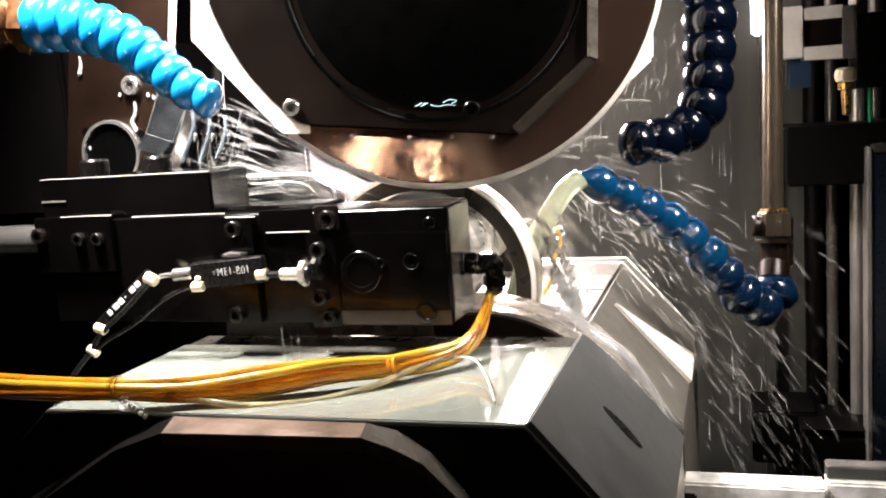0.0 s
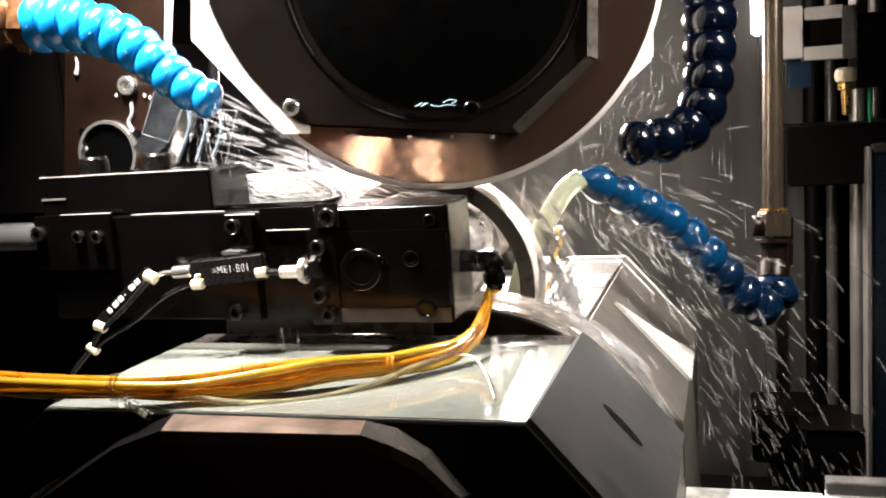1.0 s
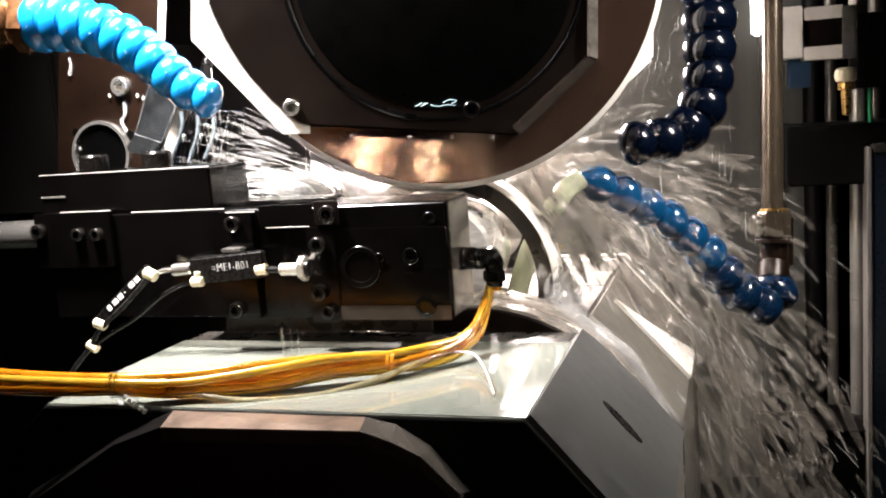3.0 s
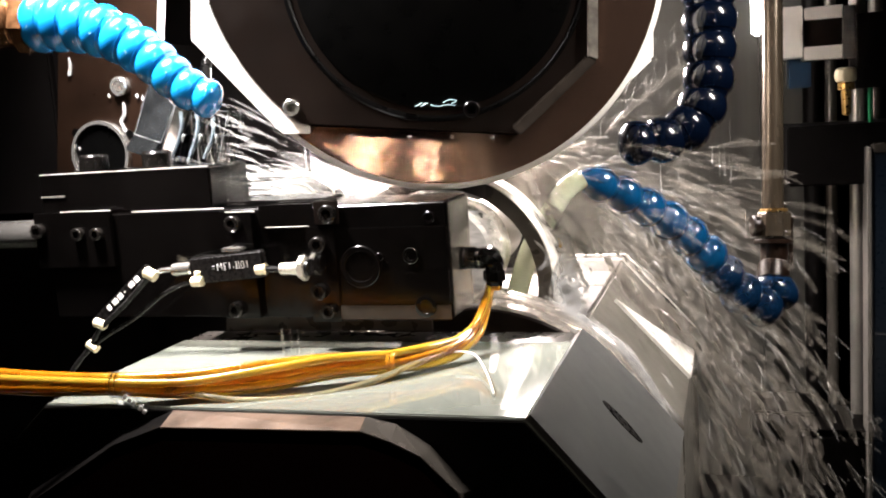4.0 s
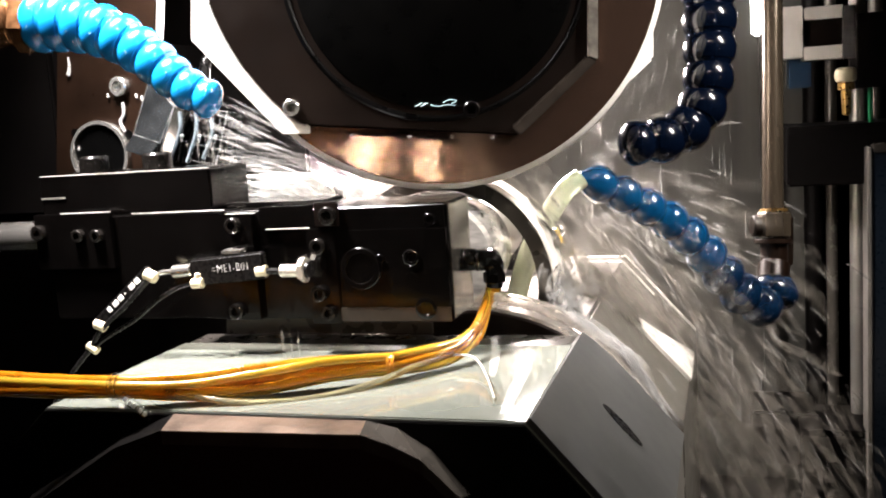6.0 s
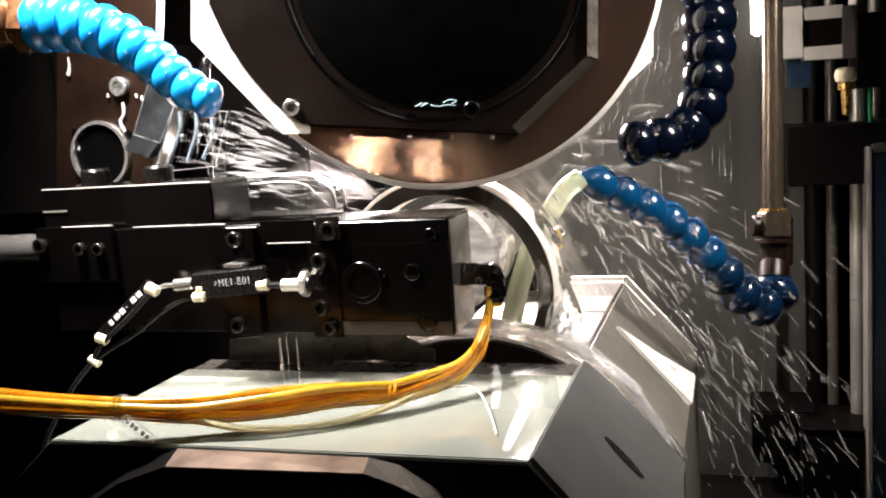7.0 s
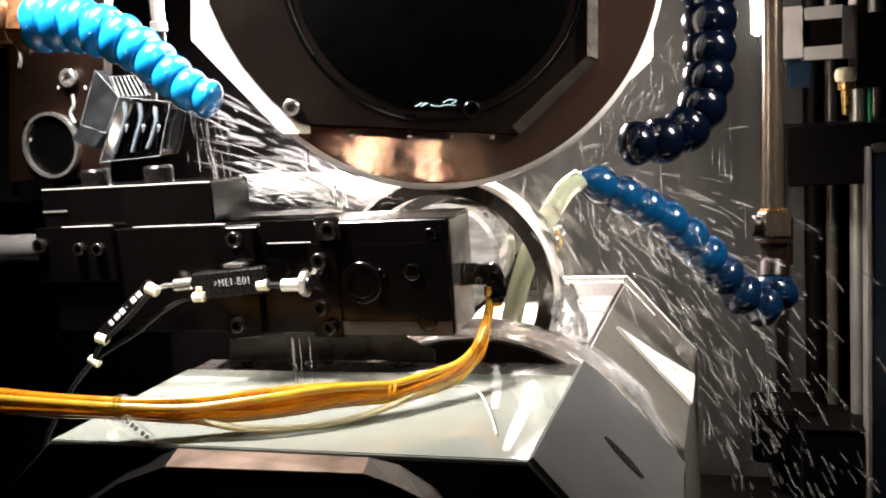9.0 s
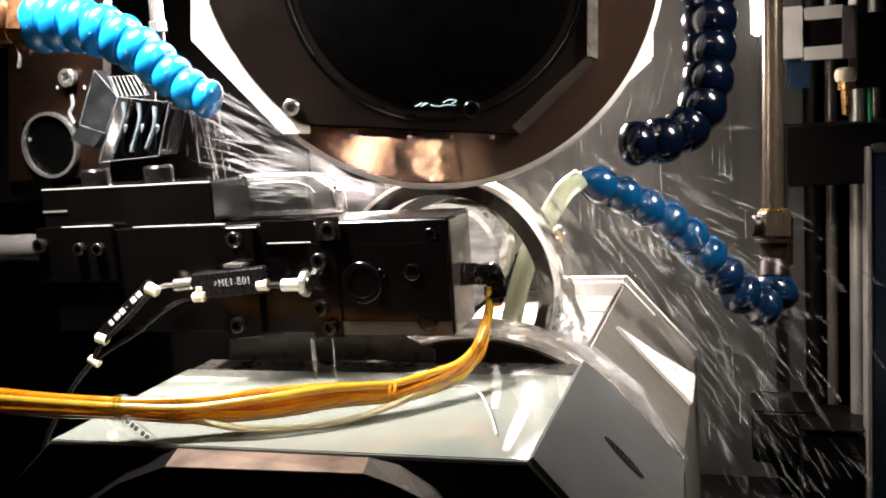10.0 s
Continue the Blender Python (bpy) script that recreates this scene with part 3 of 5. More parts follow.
def build_sensor():
    t = thing("sensor_lead", SL, "black sensor lead with labelled sleeves and cream end caps", "sensor cable")
    bm, u = flat_sleeve((-0.1063, -0.0120, 0.9628), (-0.0466, -0.0120, 0.9676), 0.0098, 0.0035)
    sleeve = part("label_sleeve", bm, M_RUBBER, t)
    ang = math.atan2(u.z, u.x)
    c = (Vector((-0.0733, -0.0158, 0.9663)))
    lettering("=ME1-B01", 0.0084, Matrix.Translation(c) @ Matrix.Rotation(-ang, 4, "Y") @ Matrix.Rotation(pi / 2, 4, "X") @ Matrix.Diagonal((0.78, 1, 1, 1)), sleeve, M_TEXT)
    bm, u = flat_sleeve((-0.1930, -0.0160, 0.9227), (-0.1392, -0.0160, 0.9658), 0.0052, 0.003)
    tilted = part("label_sleeve", bm, M_RUBBER, t, "tilted black sleeve with unreadable print")
    v = u.cross(Vector((0, -1, 0))).normalized()
    base = Vector((-0.1785, -0.0193, 0.9358))
    for k, ln in enumerate((0.004, 0.0055, 0.005, 0.002, 0.0055, 0.005)):
        b, _ = flat_sleeve(base + u * (0.0068 * k), base + u * (0.0068 * k + ln), 0.0022 if k != 3 else 0.0006, 0.0004)
        part("print_bar", b, M_TEXT, tilted)
    for p, q, r in (((-0.0538, -0.0130, 0.9630), (-0.0456, -0.0130, 0.9637), 0.0044), ((-0.1050, -0.0170, 0.9557), (-0.0960, -0.0170, 0.9560), 0.0038),
                    ((-0.1430, -0.0180, 0.9641), (-0.1343, -0.0180, 0.9601), 0.0044), ((-0.1920, -0.0180, 0.9262), (-0.1833, -0.0180, 0.9232), 0.0042)):
        part("end_cap", rod(p, q, r, 18), M_CAPW, t, "cream plastic end cap")
    part("cap_stem", rod((-0.0998, -0.0170, 0.9632), (-0.1004, -0.0170, 0.9590), 0.0022, 12), M_CAPW, t)
    part("ferrule", rod((-0.1221, -0.0130, 0.9641), (-0.1063, -0.0130, 0.9651), 0.0048, 24), M_STEEL, t, "bright steel ferrule")
    part("sensor_body", rod((-0.0345, -0.0130, 0.9631), (-0.0178, -0.0130, 0.9633), 0.0046, 24), M_NUT, t, "bright steel sensor barrel")
    part("lock_nut", lathe([(0, 0.0082), (0.0004, 0.0090), (0.0042, 0.0090), (0.0046, 0.0082)], (-0.0191, -0.0130, 0.9633), Vector((-0.0138, -0.0130, 0.9636)) - Vector((-0.0191, -0.0130, 0.9633)), 6), M_NUT, t, "bright steel hexagon nut")
    part("sensor_stub", rod((-0.0144, -0.0130, 0.9636), (-0.0118, -0.0130, 0.9636), 0.0058, 20), M_RUBBER, t)
    part("lead", tube([(-0.0470, -0.0130, 0.9633), (-0.0408, -0.0130, 0.9632), (-0.0336, -0.0130, 0.9631)], 0.0024), M_RUBBER, t)
    part("lead", tube([(-0.1212, -0.0130, 0.9641), (-0.1302, -0.0140, 0.9640), (-0.1399, -0.0160, 0.9606)], 0.0018), M_STEEL, t)
    part("lead", tube([(-0.1035, -0.0140, 0.9560), (-0.1165, -0.0150, 0.9529), (-0.1338, -0.0160, 0.9448), (-0.1573, -0.0170, 0.9287), (-0.1815, -0.0170, 0.9163), (-0.1974, -0.0180, 0.9067)], 0.0016), M_RUBBER, t)
    part("lead", tube([(-0.1366, -0.0190, 0.9633), (-0.1612, -0.0195, 0.9410), (-0.1869, -0.0190, 0.9212), (-0.2002, -0.0180, 0.9053), (-0.2214, -0.0160, 0.8851), (-0.2520, -0.0100, 0.8491), (-0.2721, -0.0050, 0.8179)], 0.0020), M_RUBBER, t)
    part("cable_tie", rod((-0.2011, -0.0180, 0.9093), (-0.1932, -0.0180, 0.9041), 0.0034, 14), M_CAPW, t, "pale cable tie")
    part("top_tab", box(-0.0810, -0.0659, -0.013, -0.0016, 0.9760, 0.9789, 0.0005), M_STEEL, t)
    return t


SENSOR = build_sensor()

# ---------------------------------------------------------------- plug and amber cables
PL = (0.1093, 0.03, 0.9552)


def build_plug():
    t = thing("cable_plug", PL, "black knurled angle plug on the gauge block", "plug")
    ex = PL[0] + 0.0012
    zz = PL[2] + 0.006
    part("flange", rod((0.0876, 0.03, zz), (0.0905, 0.03, zz), 0.0085, 24), M_BLACK, t)
    part("shell", rod((0.0906, 0.03, zz), (ex - 0.006, 0.03, zz - 0.001), 0.0062, 24), M_STEEL, t, "steel shell of the plug")
    for k in range(14):
        a = 2 * pi * k / 14
        part("knurl", rod((0.091, 0.03 + 0.0066 * cos(a), zz + 0.0066 * sin(a)), (0.0975, 0.03 + 0.0066 * cos(a), zz + 0.0066 * sin(a)), 0.0013, 8), M_BLACK, t)
    for x0 in (ex - 0.0125, ex - 0.0095):
        part("lock_ring", rod((x0, 0.03, zz - 0.0005), (x0 + 0.002, 0.03, zz - 0.0005), 0.0078, 20), M_BLACK, t)
    part("elbow", tube([(ex - 0.0075, 0.03, zz), (ex - 0.002, 0.03, zz + 0.0002), (ex, 0.03, zz - 0.004), (ex, 0.03, zz - 0.012), (ex - 0.0005, 0.03, zz - 0.020)], lambda q: 0.0080 - 0.0018 * q, 8), M_BLACK, t)
    part("elbow_nut", lathe([(0, 0.0074), (0.001, 0.0082), (0.007, 0.0082), (0.008, 0.0074)], (ex - 0.0003, 0.03, zz - 0.017), (0, 0, 1), 6), M_BLACK, t)
    part("collar_ring", rod((ex - 0.0005, 0.03, zz - 0.0195), (ex - 0.0008, 0.03, zz - 0.023), 0.0050, 16), M_AMBER, t, "amber strain relief")
    return t


PLUG = build_plug()
CB = (0.0613, -0.0624, 0.9106)
CABLE_BENDS = []


def build_cables():
    t = thing("cable_bundle", CB, "bundle of glossy amber and yellow sensor cables", "cables")
    spine = [(0.1078, 0.0300, 0.9519), (0.1067, 0.0300, 0.9409), (0.1078, 0.0137, 0.9322), (0.1049, -0.0052, 0.9187), (0.0959, -0.0250, 0.9112), (0.0790, -0.0464, 0.9101), (0.0614, -0.0623, 0.9113), (0.0309, -0.0820, 0.9140),
             (-0.0042, -0.0986, 0.9121), (-0.0487, -0.1179, 0.9113), (-0.0928, -0.1313, 0.9138), (-0.1357, -0.1390, 0.9161), (-0.1765, -0.1461, 0.9189), (-0.2323, -0.1523, 0.9226)]
    spread = [0.3, 0.3, 0.45, 0.8, 0.95, 0.95, 0.75, 1.1, 1.2, 1.0, 0.72, 0.9, 1.0, 1.0]
    rnd = random.Random(5)
    for k in range(6):
        a0 = 2 * pi * k / 5
        pts = []
        for i, p in enumerate(spine):
            a = a0 + 0.35 * sin(i * 0.8 + k) + 0.12 * i
            rr = 0.0052 * spread[i] * (0 if k == 5 else 1)
            pts.append(Vector(p) + Vector((0.3 * rr * cos(a), rr * cos(a), 1.15 * rr * sin(a))) + Vector((0, 0, rnd.uniform(-0.0006, 0.0006))))
        m = M_YELLOW if k in (1, 3) else M_AMBER
        part("cable", tube(pts[6:], 0.0030, 14, 9), m, t)
        CABLE_BENDS.append(part("cable_bend", tube(pts[:7], 0.0027, 14, 9), m, t))
    # a pale tube under the bundle, in place of its reflection on the table
    part("cable_reflection", tube([(0.0937, -0.0311, 0.9106), (0.0751, -0.0585, 0.9078), (0.0495, -0.0834, 0.9019), (0.0200, -0.1035, 0.8997), (-0.0149, -0.1174, 0.9012), (-0.0500, -0.1233, 0.9065), (-0.0928, -0.1316, 0.9098)], 0.0022, 12), M_PALETUBE, t, "pale tube standing in for the reflection of the cables")
    for p, r in (((-0.0928, -0.1312, 0.9142), 0.0076), ((0.0631, -0.0618, 0.9112), 0.0062)):
        bm = bmesh.new()
        for d in (-0.0016, 0.0016):
            merge(bm, lathe([(d - 0.0009, r), (d - 0.0009, r + 0.0009), (d + 0.0009, r + 0.0009), (d + 0.0009, r), (d - 0.0009, r)], p, (1, 0.1, 0.05), 24, None, False))
        part("cable_tie", bm, M_CLEAR if r > 0.007 else M_AMBER, t, "clear cable tie")
    bm, u = flat_sleeve((-0.0859, -0.1380, 0.9111), (-0.0684, -0.1349, 0.8962), 0.0034, 0.0004)
    tag = part("tie_tag", bm, M_CLEAR, t, "clear tag with unreadable white print")
    for f in (0.12, 0.27, 0.40, 0.62, 0.76):
        a, b = Vector((-0.0854, -0.1394, 0.9113)), Vector((-0.0680, -0.1362, 0.8964))
        bm, _ = flat_sleeve(a.lerp(b, f), a.lerp(b, f + 0.10), 0.0017, 0.0003)
        part("print_bar", bm, M_TEXT, tag)
    return t


CABLES = build_cables()


# ---------------------------------------------------------------- jointed coolant hoses
BEADS = []


def build_hose(name, points, count, r0, r1, material, label, dark=0, blunt=False, pinched=False):
    pts = smooth_path(points, 24)
    ln = [0.0]
    for a, b in zip(pts, pts[1:]):
        ln.append(ln[-1] + (b - a).length)

    def at_len(s):
        for i in range(len(pts) - 1):
            if ln[i + 1] >= s:
                f = (s - ln[i]) / (ln[i + 1] - ln[i])
                return pts[i].lerp(pts[i + 1], f)
        return pts[-1]
    t = thing(name, points[0], label, "coolant hose", "jointed coolant hoses")
    step = ln[-1] / count
    rnd = random.Random(count)
    for k in range(count):
        p, q = at_len(k * step), at_len((k + 1) * step)
        r = r0 + (r1 - r0) * k / max(count - 1, 1)
        L = (q - p).length
        prof = [(-0.44 * L, 0.50 * r), (-0.36 * L, 0.70 * r), (-0.20 * L, 0.87 * r), (0.0, 0.965 * r), (0.18 * L, r), (0.34 * L, 0.995 * r), (0.50 * L, 0.955 * r),
                (0.62 * L, 0.90 * r), (0.64 * L, 0.86 * r), (0.80 * L, 0.79 * r), (0.98 * L, 0.70 * r), (1.05 * L, 0.6 * r)]
        if k == count - 1 and blunt:
            prof = prof[:6] + [(0.52 * L, 0.86 * r), (0.66 * L, 0.62 * r), (0.72 * L, 0.36 * r), (0.735 * L, 0.04 * r)]
        elif k == count - 1:
            prof = prof[:7] + [(0.80 * L, 0.84 * r), (0.96 * L, 0.72 * r), (1.12 * L, 0.62 * r), (1.22 * L, 0.45 * r), (1.24 * L, 0.34 * r), (0.9 * L, 0.30 * r)]
        if pinched:
            prof = [(h, rr * (1 - 0.16 * (2 * abs(h / L - 0.30)) ** 2)) for h, rr in prof]
        ax = (q - p).normalized()
        for _ in range(2):
            d = Vector((rnd.uniform(-0.5, 0.5), -1, rnd.uniform(-0.9, 0.7)))
            d = (d - ax * d.dot(ax)).normalized()
            BEADS.append((p + ax * L * rnd.uniform(0.1, 0.6) + d * r * 0.99, (0, 0, 0), 1))
        # the first segments get their shade from the darker blue
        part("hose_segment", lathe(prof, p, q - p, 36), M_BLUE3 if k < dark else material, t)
    return t


build_hose("coolant_hose", [(-0.2403, 0.0195, 1.1598), (-0.2142, 0.0219, 1.1567), (-0.1820, 0.0251, 1.1471), (-0.1525, 0.0263, 1.1289), (-0.1255, 0.0258, 1.1056), (-0.1104, 0.0267, 1.0948), (-0.0895, 0.0287, 1.0857)], 10, 0.0240, 0.0150, M_BLUE,
           "bright blue jointed plastic coolant hose from a bronze fitting", 0, True)
build_hose("coolant_hose", [(0.2584, 0.2572, 1.2096), (0.2583, 0.2505, 1.1667), (0.2581, 0.2431, 1.1191), (0.2563, 0.2367, 1.0811), (0.2482, 0.2294, 1.0507), (0.2259, 0.2145, 1.0335), (0.1989, 0.2005, 1.0315), (0.1794, 0.1891, 1.0313)], 10, 0.0255, 0.0190, M_NAVY,
           "dark blue jointed plastic coolant hose hanging down", 0, True)
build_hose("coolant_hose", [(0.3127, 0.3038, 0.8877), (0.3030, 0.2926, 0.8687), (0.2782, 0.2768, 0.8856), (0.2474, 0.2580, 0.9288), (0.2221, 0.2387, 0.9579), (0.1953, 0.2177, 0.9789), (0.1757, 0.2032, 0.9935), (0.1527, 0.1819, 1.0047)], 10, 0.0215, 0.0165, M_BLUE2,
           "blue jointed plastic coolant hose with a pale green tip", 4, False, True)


def build_tip():
    t = thing("nozzle_tube", (0.1489, 0.1755, 1.0055), "pale green translucent tube from the hose tip", "tube")
    part("tube", tube([(0.1523, 0.1788, 1.0060), (0.1397, 0.1713, 0.9968), (0.1256, 0.1637, 0.9759), (0.1104, 0.1603, 0.9504), (0.0985, 0.1568, 0.9173), (0.0892, 0.1536, 0.8812)], 0.0088, 18), M_TUBE, t)
    part("wire", tube([(0.1295, 0.1789, 0.9640), (0.1324, 0.1780, 0.9519), (0.1275, 0.1747, 0.9404), (0.1253, 0.1714, 0.9238), (0.1166, 0.1662, 0.9078)], 0.0018, 8), M_YELLOW, t, "yellow wire")
    part("clip", rod((0.1261, 0.1770, 0.9581), (0.1345, 0.1805, 0.9637), 0.0045, 12), M_CLEAR, t)
    return t


build_tip()

# bronze inlet of the left hose
def build_inlet():
    t = thing("hose_inlet", (-0.2449, 0.0182, 1.1610), "wet bronze pipe fitting of the coolant hose", "pipe fitting")
    a, b = Vector((-0.3224, 0.0005, 1.1687)), Vector((-0.2419, 0.0191, 1.1607))
    d = (b - a).normalized()
    part("pipe", rod(a, b - d * 0.012, 0.0205, 36), M_BRONZE, t)
    part("hex_nut", lathe([(0, 0.023), (0.001, 0.025), (0.012, 0.025), (0.013, 0.023)], b - d * 0.012, d, 6), M_BRONZE, t)
    part("neck", rod(b, b + d * 0.014, 0.0165, 24), M_BLUE, t)
    part("drip", tube([(-0.2391, 0.0093, 1.1462), (-0.2397, 0.0082, 1.1402), (-0.2410, 0.0068, 1.1343)], lambda s: 0.0016 - 0.001 * s, 8), M_WATER, t)
    return t


build_inlet()

# ---------------------------------------------------------------- sliding bracket with clear nozzle block
BR = (-0.2950, 0.17, 1.0)


def build_bracket():
    t = thing("slide_bracket", BR, "brown stained steel bracket plate with a bored hole", "machine bracket")
    plate = [(-0.3150, 0.1700, 1.2597), (-0.2070, 0.1700, 1.2468), (-0.2220, 0.1700, 1.1579), (-0.2439, 0.1700, 1.0174), (-0.3547, 0.1700, 1.0166)]
    part("plate", prism([(p[0], p[2]) for p in plate], 0.17, 0.185, 0.001), M_BROWN, t)
    part("arm", box(-0.4584, -0.3509, 0.178, 0.23, 0.9946, 1.2668, 0.002), M_DARK, t)
    part("slide_bar", box(-0.4698, -0.2800, 0.1855, 0.3585, 1.06, 1.16, 0.002), M_DARK, t)
    c = (-0.2941, 0.1700, 1.0512)
    part("bore_ring", lathe([(0, 0.0290), (0, 0.0320), (0.004, 0.0325), (0.007, 0.0320), (0.007, 0.0290), (0, 0.0290)], (c[0], 0.17, c[2]), (0, -1, 0), 56, None, False), M_STEEL, t, "bright steel rim of the bore")
    # solid black discs paint the shade inside the bore and the screw holes
    part("bore", lathe([(0, 0.0291), (0.002, 0.0291), (0.0021, 0.001)], (c[0], 0.1698, c[2]), (0, -1, 0), 48), M_HUB, t, "black disc painted as the shade inside the bore")
    socket_bolt("cap_screw", (-0.2646, 0.1700, 1.1136), (0, -1, 0), 0.0092, 0.008, t, M_STEEL)
    for p in ((-0.3225, 0.1700, 1.0735), (-0.2621, 0.1700, 1.0683), (-0.2903, 0.1700, 1.0780)):
        part("screw_hole", lathe([(0, 0.0042), (0.0012, 0.0042), (0.0013, 0.0006)], (p[0], 0.1699, p[2]), (0, -1, 0), 20), M_HUB, t)
    part("water_trail", tube([(-0.2640, 0.1680, 1.0988), (-0.2642, 0.1680, 1.0882), (-0.2690, 0.1680, 1.0805), (-0.2653, 0.1680, 1.0712)], 0.0017, 8), M_WATER, t)
    part("water_trail", tube([(-0.3193, 0.1680, 1.1453), (-0.3185, 0.1680, 1.1373), (-0.3211, 0.1680, 1.1284)], lambda q: 0.0010 + 0.0012 * q, 8), M_WATER, t)
    for p in ((-0.2485, 0.1680, 1.1040), (-0.2426, 0.1680, 1.1015), (-0.2792, 0.1680, 1.1062), (-0.3193, 0.1680, 1.0582)):
        part("clinging_drop", lathe([(-0.0026, 0.0002), (-0.0018, 0.0013), (-0.0004, 0.0016), (0.0012, 0.0010), (0.0022, 0.0002)], p, (0, 0, 1), 10), M_WATER, t)
    # plated feed pipe of the nozzle block
    part("feed_pipe", rod((-0.1554, 0.1600, 1.1545), (-0.1554, 0.1600, 1.2600), 0.0062, 20), M_STEEL, t, "bright plated feed pipe")
    part("feed_nut", lathe([(0, 0.0078), (0.001, 0.0086), (0.009, 0.0086), (0.010, 0.0078)], (-0.1554, 0.1600, 1.1465), (0, 0, 1), 6), M_STEEL, t, "bright plated hexagon nut")
    part("feed_elbow", tube([(-0.1554, 0.1600, 1.1465), (-0.1564, 0.1590, 1.1345), (-0.1614, 0.1500, 1.1245), (-0.1600, 0.1420, 1.0860)], 0.0052, 14), M_HUB, t, "dark elbow into the nozzle block")
    # clear nozzle block hung on the bracket's edge
    y = 0.118
    face = [(-0.1767, 1.0900), (-0.1252, 1.0820), (-0.1420, 1.0360), (-0.2050, 1.0332)]
    block = part("nozzle_block", prism(face, y, 0.150, 0.0012), M_CLEAR, t, "clear plastic nozzle block with drilled jets")
    for (x0, z0), (x1, z1) in (((-0.1643, 1.0832), (-0.1804, 1.0412)), ((-0.1484, 1.0811), (-0.1616, 1.0412)), ((-0.1335, 1.0771), (-0.1456, 1.0433))):
        part("jet_channel", tube([(x0 + 0.002, y + 0.012, z0), ((x0 + x1) / 2, y + 0.009, (z0 + z1) / 2), (x1, y + 0.012, z1)], 0.0040, 12), M_HUB, block, "dark drilled jet channel")
        part("jet_wall", tube([(x0 - 0.0072, y - 0.0008, z0 + 0.002), (x0 - 0.0085, y - 0.0012, z0 - 0.014), (x1 - 0.0075, y - 0.0008, z1)], 0.0019, 10), M_RIB, block, "pale wet rib between the jets")
        part("jet_drop", lathe([(-0.006, 0.0004), (-0.002, 0.0014), (0.0, 0.0018), (0.0016, 0.0010)], (x0 * 0.55 + x1 * 0.45, y - 0.001, z0 * 0.55 + z1 * 0.45), (0.25, 0, 1), 10), M_EDGE, block)
    panel = [(-0.2038, 1.1160), (-0.1824, 1.0903), (-0.2006, 1.0591), (-0.2267, 1.0684)]
    part("side_panel", prism(panel, 0.126, 0.140, 0.0008), M_SMOKED, block, "smoky clear side panel")
    part("panel_lip", prism([(-0.2267, 1.0684), (-0.2006, 1.0591), (-0.2141, 1.0460), (-0.2392, 1.0552)], 0.1255, 0.139, 0.0008), M_SMOKED, block)
    top = [(-0.1858, 1.1086), (-0.1572, 1.1074), (-0.1462, 1.0898), (-0.1795, 1.0902)]
    for k in range(7):
        f = (k + 0.5) / 7
        a = Vector((top[0][0], 0.121, top[0][1])).lerp(Vector((top[1][0], 0.121, top[1][1])), f)
        b = Vector((top[3][0], 0.119, top[3][1])).lerp(Vector((top[2][0], 0.119, top[2][1])), f)
        part("slat", rod(a, b, 0.0007, 8), M_EDGE, block)
    # pale rods along each outline stand in for highlights on the clear edges
    for loop, yy in ((face, y - 0.0004), (panel, 0.1256), (top, 0.1200)):
        for (x0, z0), (x1, z1) in zip(loop, loop[1:] + loop[:1]):
            part("glint_rod", rod((x0, yy, z0), (x1, yy, z1), 0.0003, 8), M_EDGE, block)
    return t


BRACKET = build_bracket()

# clear splash guard beside the wheel
gp = [(-0.1252, 0.1000, 1.0276), (-0.0524, 0.1000, 1.0261), (-0.0334, 0.1000, 1.0150), (-0.0300, 0.1000, 0.9972), (-0.1285, 0.1000, 0.9989)]
GUARD = thing("splash_guard", (gp[4][0], 0.095, gp[4][2]), "clear plastic splash guard dripping with coolant", "splash guard")
part("guard_body", prism([(p[0], p[2]) for p in gp], 0.085, 0.105, 0.002), M_CLEAR, GUARD)
# pale rods paint the highlights that outline the clear guard
for yy in (0.0848, 0.1052):
    part("glint_rod", tube([(p[0], yy, p[2]) for p in gp[:4]], 0.0005, 8, 6), M_MILKY, GUARD, "pale rod painted as an edge highlight of the guard")
part("glint_rod", tube([(-0.105, 0.0848, 1.0215), (-0.075, 0.0846, 1.0222), (-0.056, 0.0846, 1.0190), (-0.048, 0.0848, 1.0120)], 0.0004, 8, 6), M_MILKY, GUARD, "pale rod painted as an edge highlight of the guard")

